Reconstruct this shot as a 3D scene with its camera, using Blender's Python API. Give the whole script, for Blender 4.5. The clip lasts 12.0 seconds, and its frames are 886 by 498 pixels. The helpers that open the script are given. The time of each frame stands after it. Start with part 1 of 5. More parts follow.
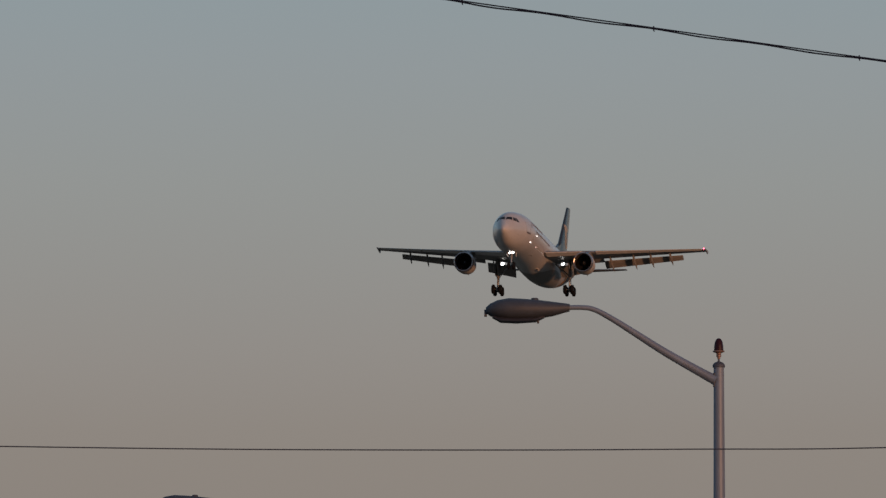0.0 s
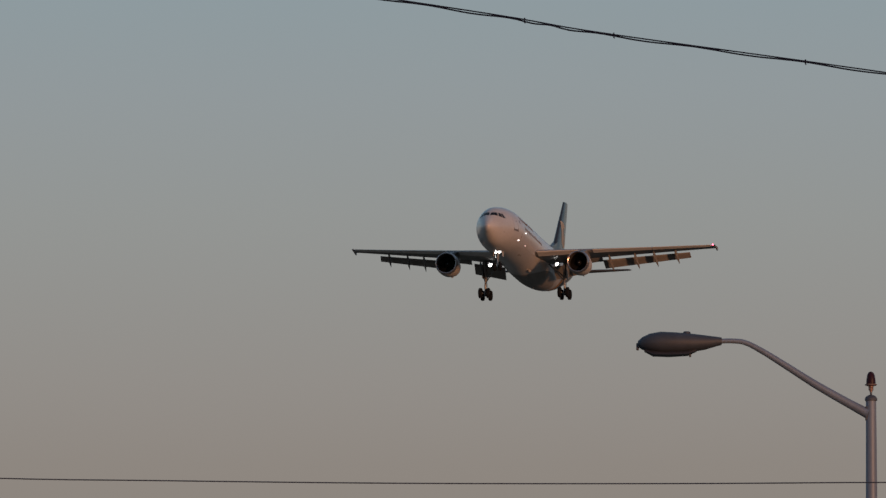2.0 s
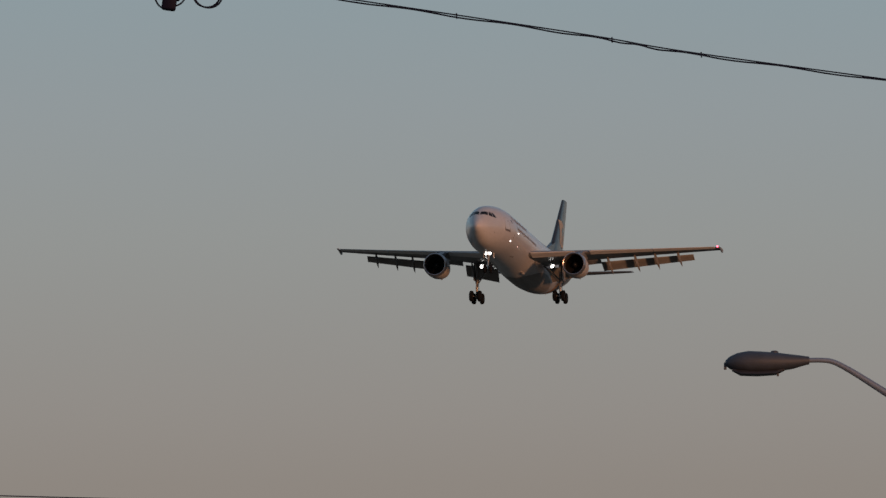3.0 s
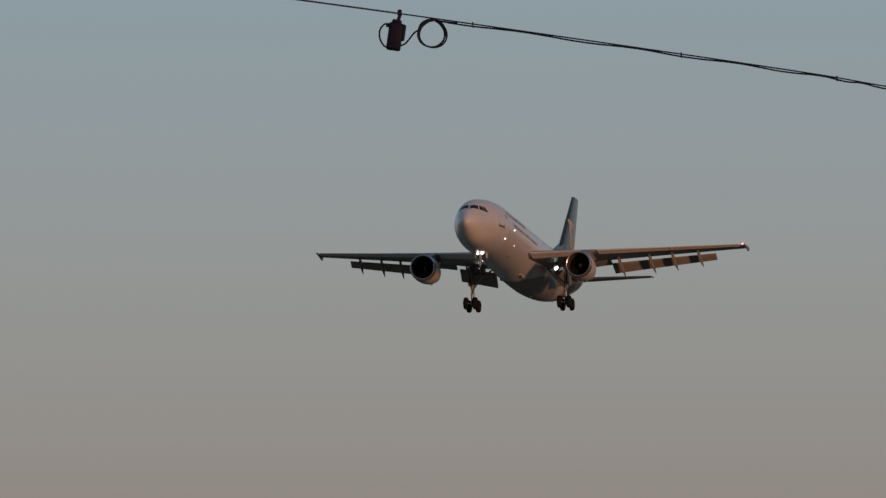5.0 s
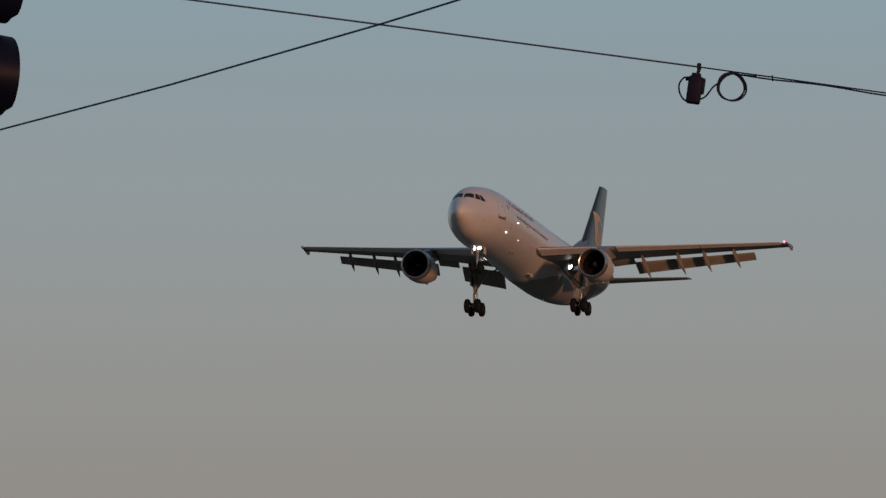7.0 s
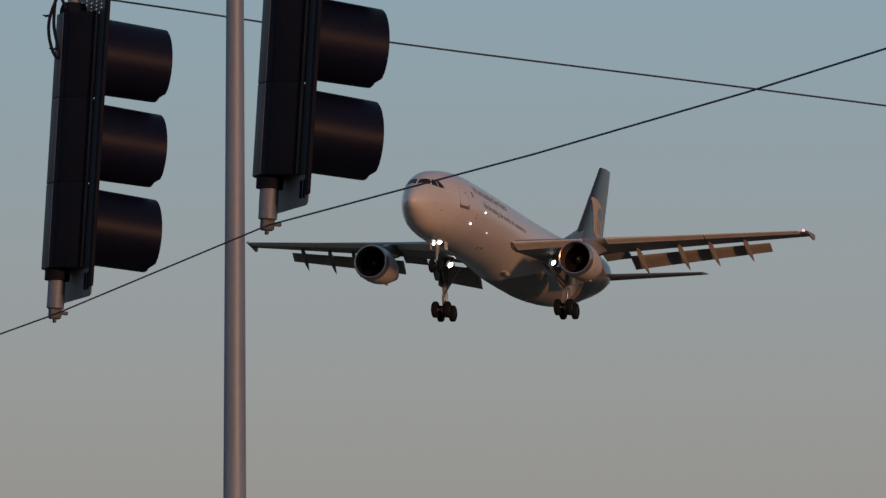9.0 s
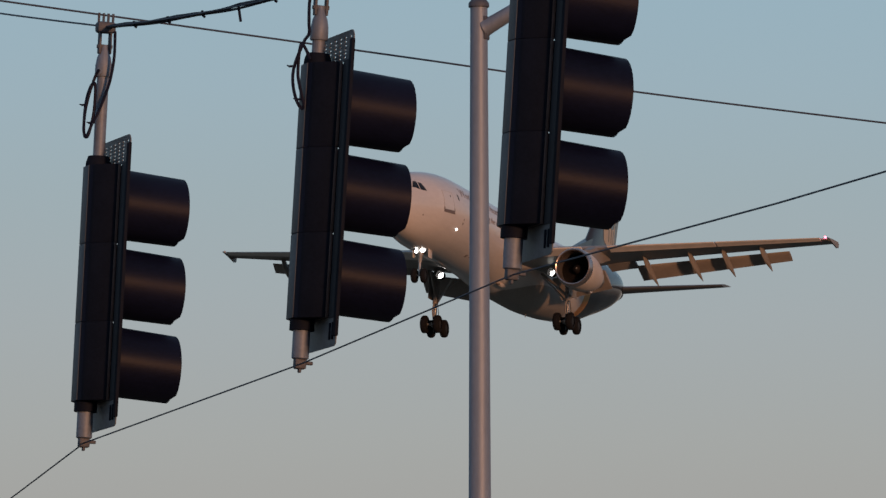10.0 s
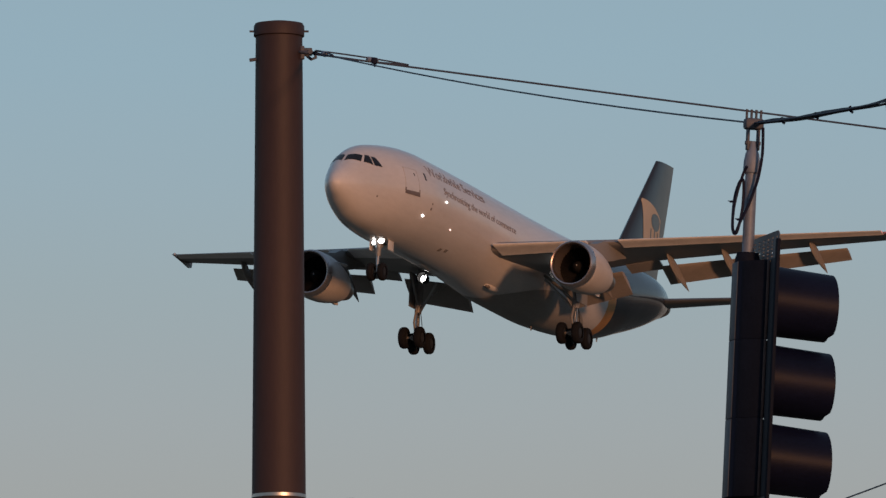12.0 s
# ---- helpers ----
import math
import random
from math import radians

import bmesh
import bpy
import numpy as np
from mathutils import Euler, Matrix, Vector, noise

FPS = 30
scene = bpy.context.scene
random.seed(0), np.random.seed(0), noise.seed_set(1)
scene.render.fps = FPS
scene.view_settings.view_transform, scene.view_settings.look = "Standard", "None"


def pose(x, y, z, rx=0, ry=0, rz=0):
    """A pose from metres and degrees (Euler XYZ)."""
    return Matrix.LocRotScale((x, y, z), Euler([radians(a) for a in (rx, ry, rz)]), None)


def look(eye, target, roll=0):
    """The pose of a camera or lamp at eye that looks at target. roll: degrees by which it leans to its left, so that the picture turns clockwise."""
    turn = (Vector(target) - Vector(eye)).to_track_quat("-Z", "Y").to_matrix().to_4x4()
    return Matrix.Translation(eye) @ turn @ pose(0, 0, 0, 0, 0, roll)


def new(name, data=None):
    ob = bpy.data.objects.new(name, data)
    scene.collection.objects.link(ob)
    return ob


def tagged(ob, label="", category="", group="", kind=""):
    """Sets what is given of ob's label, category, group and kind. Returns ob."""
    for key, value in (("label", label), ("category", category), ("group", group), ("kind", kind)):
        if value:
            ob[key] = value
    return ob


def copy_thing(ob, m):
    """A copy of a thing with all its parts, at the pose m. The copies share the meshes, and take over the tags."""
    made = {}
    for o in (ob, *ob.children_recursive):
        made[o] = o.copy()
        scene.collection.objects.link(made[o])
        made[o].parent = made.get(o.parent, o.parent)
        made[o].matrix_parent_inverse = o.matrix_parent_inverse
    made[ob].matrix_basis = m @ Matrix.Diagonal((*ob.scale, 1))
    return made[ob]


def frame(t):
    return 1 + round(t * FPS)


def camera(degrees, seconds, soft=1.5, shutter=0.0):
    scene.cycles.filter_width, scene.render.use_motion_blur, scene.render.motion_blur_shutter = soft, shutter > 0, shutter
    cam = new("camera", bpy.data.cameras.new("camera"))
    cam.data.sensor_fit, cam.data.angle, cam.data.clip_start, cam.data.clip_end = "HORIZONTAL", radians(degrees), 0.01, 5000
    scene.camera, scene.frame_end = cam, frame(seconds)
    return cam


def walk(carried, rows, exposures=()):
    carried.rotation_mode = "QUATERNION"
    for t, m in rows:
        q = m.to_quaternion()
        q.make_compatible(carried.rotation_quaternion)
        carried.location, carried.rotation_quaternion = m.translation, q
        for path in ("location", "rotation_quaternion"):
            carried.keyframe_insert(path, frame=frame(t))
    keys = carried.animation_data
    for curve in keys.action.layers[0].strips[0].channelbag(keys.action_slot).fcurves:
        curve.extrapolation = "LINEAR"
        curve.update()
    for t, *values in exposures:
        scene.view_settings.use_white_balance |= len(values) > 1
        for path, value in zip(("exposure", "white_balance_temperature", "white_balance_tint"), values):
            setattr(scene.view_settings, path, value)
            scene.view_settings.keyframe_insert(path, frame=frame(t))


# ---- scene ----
# The camera stands at eye height and follows the landing aircraft with a long lens.
def aim(pan, tilt):
    return pose(0, 0, 1.6, 90 + tilt, 0, pan) @ pose(0, 0, 0, 0, 0, -0.09)


cam = camera(4.742, 12.0, soft=1.4)
walk(cam, [
    (0, aim(0.344, 5.564)), (0.5, aim(0.548, 5.606)), (1, aim(0.744, 5.653)), (1.5, aim(0.942, 5.700)),
    (2, aim(1.161, 5.746)), (2.5, aim(1.382, 5.800)), (3, aim(1.632, 5.851)), (3.2, aim(1.739, 5.870)),
    (3.6, aim(1.962, 5.904)), (4, aim(2.199, 5.937)), (4.4, aim(2.447, 5.977)), (4.8, aim(2.708, 6.031)),
    (5, aim(2.844, 6.064)), (5.5, aim(3.218, 6.143)), (6, aim(3.619, 6.208)), (6.5, aim(4.035, 6.279)),
    (6.7, aim(4.203, 6.312)), (7.1, aim(4.547, 6.367)), (7.5, aim(4.903, 6.413)), (7.9, aim(5.273, 6.466)),
    (8.3, aim(5.660, 6.541)), (8.5, aim(5.862, 6.589)), (9, aim(6.423, 6.697)), (9.5, aim(7.041, 6.818)),
    (10, aim(7.741, 6.964)), (10.5, aim(8.476, 7.096)), (11, aim(9.260, 7.225)), (11.5, aim(10.186, 7.356)),
    (12, aim(11.244, 7.485)),
], exposures=[(0, 0.0), (8.5, 0.0), (9, 0.07), (9.5, 0.17), (10, 0.36), (10.5, 0.47), (11, 0.46), (11.5, 0.35), (12, 0.29)])

# ---- world, sun ----
SUN_AZ, SUN_EL = 34.0, 3.4  # behind the camera, to its right, close to the horizon
sun_dir = Vector((math.sin(radians(SUN_AZ)) * math.cos(radians(SUN_EL)), -math.cos(radians(SUN_AZ)) * math.cos(radians(SUN_EL)), math.sin(radians(SUN_EL))))
sun = new("sun", bpy.data.lights.new("sun", "SUN"))
sun.data.energy, sun.data.angle, sun.data.color = 1.75, radians(4.0), (1.0, 0.465, 0.225)
sun.matrix_world = look((60, -120, 12), Vector((60, -120, 12)) - sun_dir)

world = bpy.data.worlds.new("dusk_sky")
scene.world = world
world.use_nodes = True
wn, wl = world.node_tree.nodes, world.node_tree.links
wn.clear()
w_out, w_bg, w_sky = wn.new("ShaderNodeOutputWorld"), wn.new("ShaderNodeBackground"), wn.new("ShaderNodeTexSky")
w_sky.sky_type, w_sky.sun_disc = "NISHITA", False
w_sky.sun_elevation, w_sky.sun_rotation = radians(SUN_EL), radians(180 - SUN_AZ)
w_sky.dust_density, w_sky.air_density = 3.0, 1.2
w_co, w_sep, w_map, w_ramp = wn.new("ShaderNodeTexCoord"), wn.new("ShaderNodeSeparateXYZ"), wn.new("ShaderNodeMapRange"), wn.new("ShaderNodeValToRGB")
wl.new(w_co.outputs["Generated"], w_sep.inputs[0])
wl.new(w_sep.outputs["Z"], w_map.inputs["Value"])
w_map.inputs["From Min"].default_value, w_map.inputs["From Max"].default_value = 0.0, 0.5
wl.new(w_map.outputs[0], w_ramp.inputs[0])
SKY = [(0.000, (0.090, 0.072, 0.065)), (0.135, (0.268, 0.238, 0.217)), (0.159, (0.277, 0.251, 0.233)), (0.174, (0.292, 0.276, 0.265)), (0.206, (0.300, 0.316, 0.319)), (0.229, (0.292, 0.332, 0.357)),
       (0.253, (0.271, 0.343, 0.384)), (0.272, (0.260, 0.355, 0.418)), (0.295, (0.244, 0.360, 0.440)), (0.500, (0.170, 0.273, 0.374)), (1.000, (0.117, 0.174, 0.257))]
ramp = w_ramp.color_ramp
while len(ramp.elements) < len(SKY):
    ramp.elements.new(0.5)
for el, (at, col) in zip(ramp.elements, SKY):
    el.position, el.color = at, (*col, 1)
w_mix = wn.new("ShaderNodeMix")
w_mix.data_type = "RGBA"
w_gain = wn.new("ShaderNodeMix")
w_gain.data_type, w_gain.blend_type = "RGBA", "MULTIPLY"
w_gain.inputs["Factor"].default_value = 1.0
wl.new(w_sky.outputs[0], w_gain.inputs["A"])
w_gain.inputs["B"].default_value = (0.125, 0.112, 0.095, 1)
w_mix.inputs["Factor"].default_value = 0.9
wl.new(w_gain.outputs["Result"], w_mix.inputs["A"])
wl.new(w_ramp.outputs[0], w_mix.inputs["B"])
wl.new(w_mix.outputs["Result"], w_bg.inputs["Color"])
w_bg.inputs["Strength"].default_value = 1.0
wl.new(w_bg.outputs[0], w_out.inputs[0])


# ---- materials ----
def material(name, base, rough=0.5, metal=0.0, vary=0.15, scale=3.0, fine=40.0, bump=0.0, coat=0.0, stretch=(1, 1, 1), dirt=None, spec=0.5):
    """A surface with stains at one scale and grain at another."""
    m = bpy.data.materials.new(name)
    m.use_nodes = True
    n, l = m.node_tree.nodes, m.node_tree.links
    b = n["Principled BSDF"]
    b.inputs["Roughness"].default_value, b.inputs["Metallic"].default_value, b.inputs["Coat Weight"].default_value = rough, metal, coat
    b.inputs["Specular IOR Level"].default_value = spec
    co, mp = n.new("ShaderNodeTexCoord"), n.new("ShaderNodeMapping")
    mp.inputs["Scale"].default_value = stretch
    l.new(co.outputs["Object"], mp.inputs["Vector"])
    big, small = n.new("ShaderNodeTexNoise"), n.new("ShaderNodeTexNoise")
    for tex, s in ((big, scale), (small, fine)):
        tex.inputs["Scale"].default_value, tex.inputs["Detail"].default_value = s, 4
        l.new(mp.outputs[0], tex.inputs["Vector"])
    mixn = n.new("ShaderNodeMath")
    mixn.operation = "MULTIPLY_ADD"
    mixn.inputs[1].default_value = 0.65
    l.new(big.outputs[0], mixn.inputs[0])
    half = n.new("ShaderNodeMath")
    half.operation = "MULTIPLY"
    half.inputs[1].default_value = 0.35
    l.new(small.outputs[0], half.inputs[0])
    l.new(half.outputs[0], mixn.inputs[2])
    rmp = n.new("ShaderNodeValToRGB")
    dark = dirt or tuple(c * (1 - vary) for c in base)
    lite = tuple(min(1, c * (1 + vary)) for c in base)
    rmp.color_ramp.elements[0].position, rmp.color_ramp.elements[0].color = 0.3, (*dark, 1)
    rmp.color_ramp.elements[1].position, rmp.color_ramp.elements[1].color = 0.62, (*lite, 1)
    l.new(mixn.outputs[0], rmp.inputs[0])
    l.new(rmp.outputs[0], b.inputs["Base Color"])
    rr = n.new("ShaderNodeMapRange")
    rr.inputs["To Min"].default_value, rr.inputs["To Max"].default_value = max(0.02, rough - 0.1), min(1, rough + 0.1)
    l.new(big.outputs[0], rr.inputs["Value"])
    l.new(rr.outputs[0], b.inputs["Roughness"])
    if bump:
        bp = n.new("ShaderNodeBump")
        bp.inputs["Strength"].default_value, bp.inputs["Distance"].default_value = bump, 0.004
        l.new(small.outputs[0], bp.inputs["Height"])
        l.new(bp.outputs[0], b.inputs["Normal"])
    return m


def glow(name, col, strength):
    m = bpy.data.materials.new(name)
    m.use_nodes = True
    b = m.node_tree.nodes["Principled BSDF"]
    b.inputs["Base Color"].default_value = (0.8, 0.8, 0.8, 1)
    b.inputs["Emission Color"].default_value, b.inputs["Emission Strength"].default_value = (*col, 1), strength
    return m


M_WHITE = material("white_aircraft_paint", (0.50, 0.476, 0.468), 0.40, vary=0.09, scale=0.5, fine=5, coat=0.6, spec=0.40, stretch=(0.25, 1, 1))
M_COWL = material("pale_cowling_paint", (0.46, 0.425, 0.40), 0.42, vary=0.08, scale=0.9, fine=6, spec=0.28)
# Belly grey, darker than the white skin for the shade below the wing.
M_FAIRING = material("belly_shade_grey", (0.26, 0.246, 0.238), 0.5, vary=0.14, scale=0.7, fine=6, stretch=(0.3, 1, 1), spec=0.25)
M_WING = material("grey_wing_paint", (0.20, 0.192, 0.192), 0.5, vary=0.10, scale=0.8, fine=6, stretch=(0.3, 1, 1))
M_SLAT = material("slat_metal", (0.644, 0.616, 0.602), 0.42, vary=0.10, scale=1.5, fine=9)
# Tailplane colour darkened below the wing grey to hold its unlit look.
M_TAILPLANE = material("shade_slate_tailplane", (0.075, 0.080, 0.090), 0.45, vary=0.10, scale=0.8, fine=6)
M_FLAP = material("flap_paint", (0.215, 0.198, 0.190), 0.55, vary=0.14, scale=1.0, fine=7, stretch=(1, 0.4, 1))
M_BROWN = material("brown_tail_paint", (0.020, 0.0200, 0.024), 0.45, vary=0.12, scale=0.6, fine=6, coat=0.6, spec=0.12)
M_GOLD = material("gold_tail_paint", (0.40, 0.32, 0.225), 0.5, vary=0.08, scale=1.0, fine=8)
M_AMBER = material("amber_stripe_paint", (0.40, 0.205, 0.075), 0.5, vary=0.10, scale=1.0, fine=8)
M_LIP = material("polished_inlet_lip", (0.46, 0.40, 0.385), 0.28, metal=0.9, vary=0.06, scale=2, fine=12)
# Inlet shade is put into these two colours; fan and spinner near black.
M_DUCT = material("inlet_shade_grey", (0.0825, 0.075, 0.075), 0.5, vary=0.1)
M_FAN = material("recess_shade_black", (0.013, 0.012, 0.012), 0.6, vary=0.1, spec=0.06)
M_HOT = material("exhaust_metal", (0.20, 0.17, 0.15), 0.42, metal=0.8, vary=0.2)
M_GEAR = material("landing_gear_grey", (0.22, 0.21, 0.205), 0.45, vary=0.15, scale=6, fine=30)
M_CHROME = material("oleo_chrome", (0.35, 0.34, 0.34), 0.32, metal=0.8, vary=0.03)
M_TYRE = material("black_tyre_rubber", (0.0105, 0.0110, 0.0135), 0.85, vary=0.2, scale=6, spec=0.08)
M_LETTER = material("faded_brown_lettering", (0.185, 0.160, 0.155), 0.4, vary=0.10)
M_DOORLINE = material("door_gap_line", (0.38, 0.355, 0.345), 0.5, vary=0.15)
M_COCKPIT = material("dark_cockpit_glass", (0.012, 0.011, 0.012), 0.28, vary=0.1, spec=0.22)
M_INK = material("brown_lettering", (0.1275, 0.0975, 0.09), 0.4, vary=0.08)
M_RIM = material("dark_wheel_rim", (0.022, 0.023, 0.026), 0.6, vary=0.2, spec=0.15)
M_SEAM = material("panel_seam_dark", (0.16, 0.144, 0.136), 0.6, vary=0.15)
M_LAMP = glow("landing_light_glass", (1.0, 0.95, 0.90), 4.5)
M_SPOT = glow("small_white_light", (1.0, 0.93, 0.88), 3.0)
M_SPOT_DIM = glow("small_pink_light", (1.0, 0.62, 0.55), 2.0)
M_NAV = glow("red_navigation_light", (1.0, 0.06, 0.12), 9.0)

M_STEEL = material("galvanized_steel", (0.180, 0.222, 0.295), 0.54, metal=0.25, vary=0.14, scale=4, fine=60, bump=0.15, stretch=(1, 1, 0.3))
M_STEEL_DARK = material("weathered_zinc_casting", (0.070, 0.079, 0.104), 0.62, metal=0.2, vary=0.2, scale=14, fine=90, bump=0.2)
M_RUST_POLE = material("brown_steel_pole_paint", (0.038, 0.0240, 0.0250), 0.62, spec=0.3, vary=0.16, scale=2.5, fine=50, bump=0.15, stretch=(1, 1, 0.25))
M_LUMINAIRE = material("weathered_luminaire_paint", (0.043, 0.053, 0.074), 0.6, vary=0.2, scale=7, fine=60, bump=0.2)
M_REFRACTOR = material("dusty_lamp_refractor", (0.028, 0.028, 0.0378), 0.55, vary=0.2, scale=8)
M_BEACON = material("dark_red_beacon_lens", (0.028, 0.004, 0.010), 0.4, vary=0.15, scale=20, spec=0.25)
M_COPPER = material("copper_fitting", (0.224, 0.14, 0.119), 0.5, metal=0.4, vary=0.2, scale=20)
M_SIGNAL = material("black_signal_enamel", (0.0075, 0.0100, 0.0185), 0.65, spec=0.06, vary=0.25, scale=6, fine=70, bump=0.08)
# Warm brown stands for the sun caught along the housing flange.
M_DOOR = material("sunlit_door_edge", (0.085, 0.054, 0.050), 0.5, vary=0.3, scale=5, fine=60)
# Paler grey that stands for sky light on the housing's back face.
M_BACK = material("sky_lit_housing_back", (0.10, 0.105, 0.118), 0.6, spec=0.2, vary=0.3, scale=5, fine=60)
M_VISOR = material("black_visor_paint", (0.0046, 0.0064, 0.0190), 0.44, spec=0.10, vary=0.3, scale=5, fine=80, bump=0.08, stretch=(0.5, 1, 1))
M_PLATE = material("black_backplate_sheet", (0.12, 0.125, 0.138), 0.55, spec=0.3, vary=0.25, scale=6, fine=60, bump=0.1)
M_SKIRT = material("dark_plate_enamel", (0.026, 0.029, 0.037), 0.6, spec=0.2, vary=0.25, scale=6, fine=60, bump=0.1)
M_BRACKET = material("bracket_pipe_zinc", (0.152, 0.186, 0.246), 0.58, metal=0.25, vary=0.2, scale=9, fine=70, bump=0.15)
M_LENS = material("unlit_signal_lens", (0.05, 0.02, 0.02), 0.2, vary=0.2)
M_CABLE = material("black_cable_jacket", (0.0070, 0.0095, 0.0260), 0.6, spec=0.15, vary=0.2, scale=20)
M_STRAND = material("steel_strand_wire", (0.040, 0.054, 0.088), 0.6, spec=0.2, vary=0.2, scale=30)
M_BOX = material("splice_case_plastic", (0.0085, 0.0080, 0.0240), 0.6, spec=0.12, vary=0.2, scale=12)
M_BAND = material("bright_steel_band", (0.50, 0.49, 0.47), 0.38, metal=1.0, vary=0.05)
M_WOOD = material("weathered_utility_pole_wood", (0.14, 0.10, 0.075), 0.8, vary=0.3, scale=3, fine=30, bump=0.4, stretch=(1, 1, 0.1))
M_GROUND = material("dry_grass_and_dust", (0.13, 0.108, 0.074), 0.95, vary=0.35, scale=0.05, fine=1.5, bump=0.5)


# ---- mesh helpers ----
def part(name, bm, mat, parent=None, label="", smooth=True):
    bmesh.ops.recalc_face_normals(bm, faces=bm.faces)
    if smooth:
        for f in bm.faces:
            f.smooth = True
        for e in bm.edges:
            if len(e.link_faces) == 2 and e.calc_face_angle(0) > radians(38):
                e.smooth = False
    me = bpy.data.meshes.new(name)
    bm.to_mesh(me)
    bm.free()
    me.materials.append(mat)
    ob = new(name, me)
    ob.parent = parent
    if label:
        ob["label"] = label
    return ob


def thing(name, label, category, group="", m=None):
    ob = tagged(new(name), label, category, group)
    ob.empty_display_size = 0.1
    if m is not None:
        ob.matrix_basis = m
    return ob


def loft(bm, rings, caps=True, closed=True):
    vs = [[bm.verts.new(p) for p in r] for r in rings]
    n = len(vs[0])
    for a, b in zip(vs, vs[1:]):
        for i in range(n if closed else n - 1):
            j = (i + 1) % n
            bm.faces.new((a[i], a[j], b[j], b[i]))
    if caps:
        bm.faces.new(vs[0][::-1])
        bm.faces.new(vs[-1])
    return vs


def ring(c, u, v, ru, rv=None, n=20, a0=0.0):
    rv = ru if rv is None else rv
    return [Vector(c) + Vector(u) * (ru * math.cos(a0 + 2 * math.pi * i / n)) + Vector(v) * (rv * math.sin(a0 + 2 * math.pi * i / n)) for i in range(n)]


def lathe(bm, prof, base=(0, 0, 0), axis="z", n=24, caps=True):
    """prof: (height along the axis, radius)."""
    u, v, w = {"z": ((1, 0, 0), (0, 1, 0), (0, 0, 1)), "x": ((0, 1, 0), (0, 0, 1), (1, 0, 0)), "y": ((0, 0, 1), (1, 0, 0), (0, 1, 0))}[axis]
    loft(bm, [ring(Vector(base) + Vector(w) * h, u, v, r, n=n) for h, r in prof], caps)


def tube(bm, pts, radius, n=8, caps=True):
    pts = [Vector(p) for p in pts]
    rad = radius if isinstance(radius, (list, tuple)) else [radius] * len(pts)
    rings, up = [], None
    for i, p in enumerate(pts):
        d = (pts[min(i + 1, len(pts) - 1)] - pts[max(i - 1, 0)]).normalized()
        if up is None:
            up = Vector((0, 0, 1)) if abs(d.z) < 0.9 else Vector((1, 0, 0))
        u = (up - d * up.dot(d)).normalized()
        up = u
        rings.append(ring(p, u, d.cross(u), rad[i], n=n))
    loft(bm, rings, caps)


def smooth_path(pts, k=6):
    """A curve through the points."""
    pts = [Vector(p) for p in pts]
    out = []
    for i in range(len(pts) - 1):
        p0, p1, p2, p3 = pts[max(i - 1, 0)], pts[i], pts[i + 1], pts[min(i + 2, len(pts) - 1)]
        for j in range(k):
            t = j / k
            out.append(0.5 * (2 * p1 + (p2 - p0) * t + (2 * p0 - 5 * p1 + 4 * p2 - p3) * t * t + (3 * p1 - p0 - 3 * p2 + p3) * t ** 3))
    return out + [pts[-1]]


def box(bm, lo, hi, bevel=0.0, m=None):
    c = bmesh.ops.create_cube(bm, size=1)["verts"]
    mid, size = [(a + b) / 2 for a, b in zip(lo, hi)], [b - a for a, b in zip(lo, hi)]
    bmesh.ops.transform(bm, matrix=Matrix.LocRotScale(mid, None, size), verts=c)
    if bevel:
        edges = {e for v in c for e in v.link_edges}
        r = bmesh.ops.bevel(bm, geom=list(edges), offset=bevel, segments=2, affect="EDGES", profile=0.5)
        c = list({v for f in r["faces"] for v in f.verts} | {v for v in c if v.is_valid})
    if m is not None:
        bmesh.ops.transform(bm, matrix=m, verts=c)


def at(az, el, d):
    """A place by its bearing to the left of +y, its elevation from the eye, and its distance over the ground."""
    a, e = radians(az), radians(el)
    return Vector((-d * math.sin(a), d * math.cos(a), 1.6 + d * math.tan(e)))


# ---- ground ----
bm = bmesh.new()
bmesh.ops.create_grid(bm, x_segments=24, y_segments=24, size=4500)
ground = tagged(part("ground", bm, M_GROUND), "flat dusty ground with dry grass under the poles", "ground", kind="structure")


# ---- the aircraft: x forward from the nose, y to its port side, z up from the fuselage axis ----


def axis_z(x):
    """The fuselage axis rises a little towards the tail, less so over the wing."""
    u, w = min(1, max(0, (-9.0 - x) / 22.0)), min(1, max(0, (-34.0 - x) / 9.0))
    return -0.62 - 0.0225 * x - 0.34 * u * u * (3 - 2 * u) * (1 - w * w * (3 - 2 * w))


FUSELAGE = [(.55, -.60, -.74, .04), (.45, -.38, -.97, .27), (.2, -.06, -1.25, .51), (-.2, .27, -1.51, .77), (-.6, .61, -1.76, .98), (-1, .95, -1.97, 1.14), (-1.8, 1.52, -2.31, 1.44),
            (-2.6, 1.90, -2.51, 1.68), (-3.4, 2.13, -2.62, 1.94), (-4.4, 2.32, -2.70, 2.27), (-5.6, 2.51, -2.78, 2.50), (-7, 2.65, -2.82, 2.70),
            (-8.5, 2.70, -2.82, 2.82), (-36, 2.70, -2.82, 2.82), (-39, 2.70, -2.62, 2.8), (-42, 2.68, -2.0, 2.66), (-45, 2.62, -1.2, 2.36),
            (-48, 2.52, -.28, 1.62), (-50, 2.15, .36, .98), (-51.7, 1.66, .88, .42)]


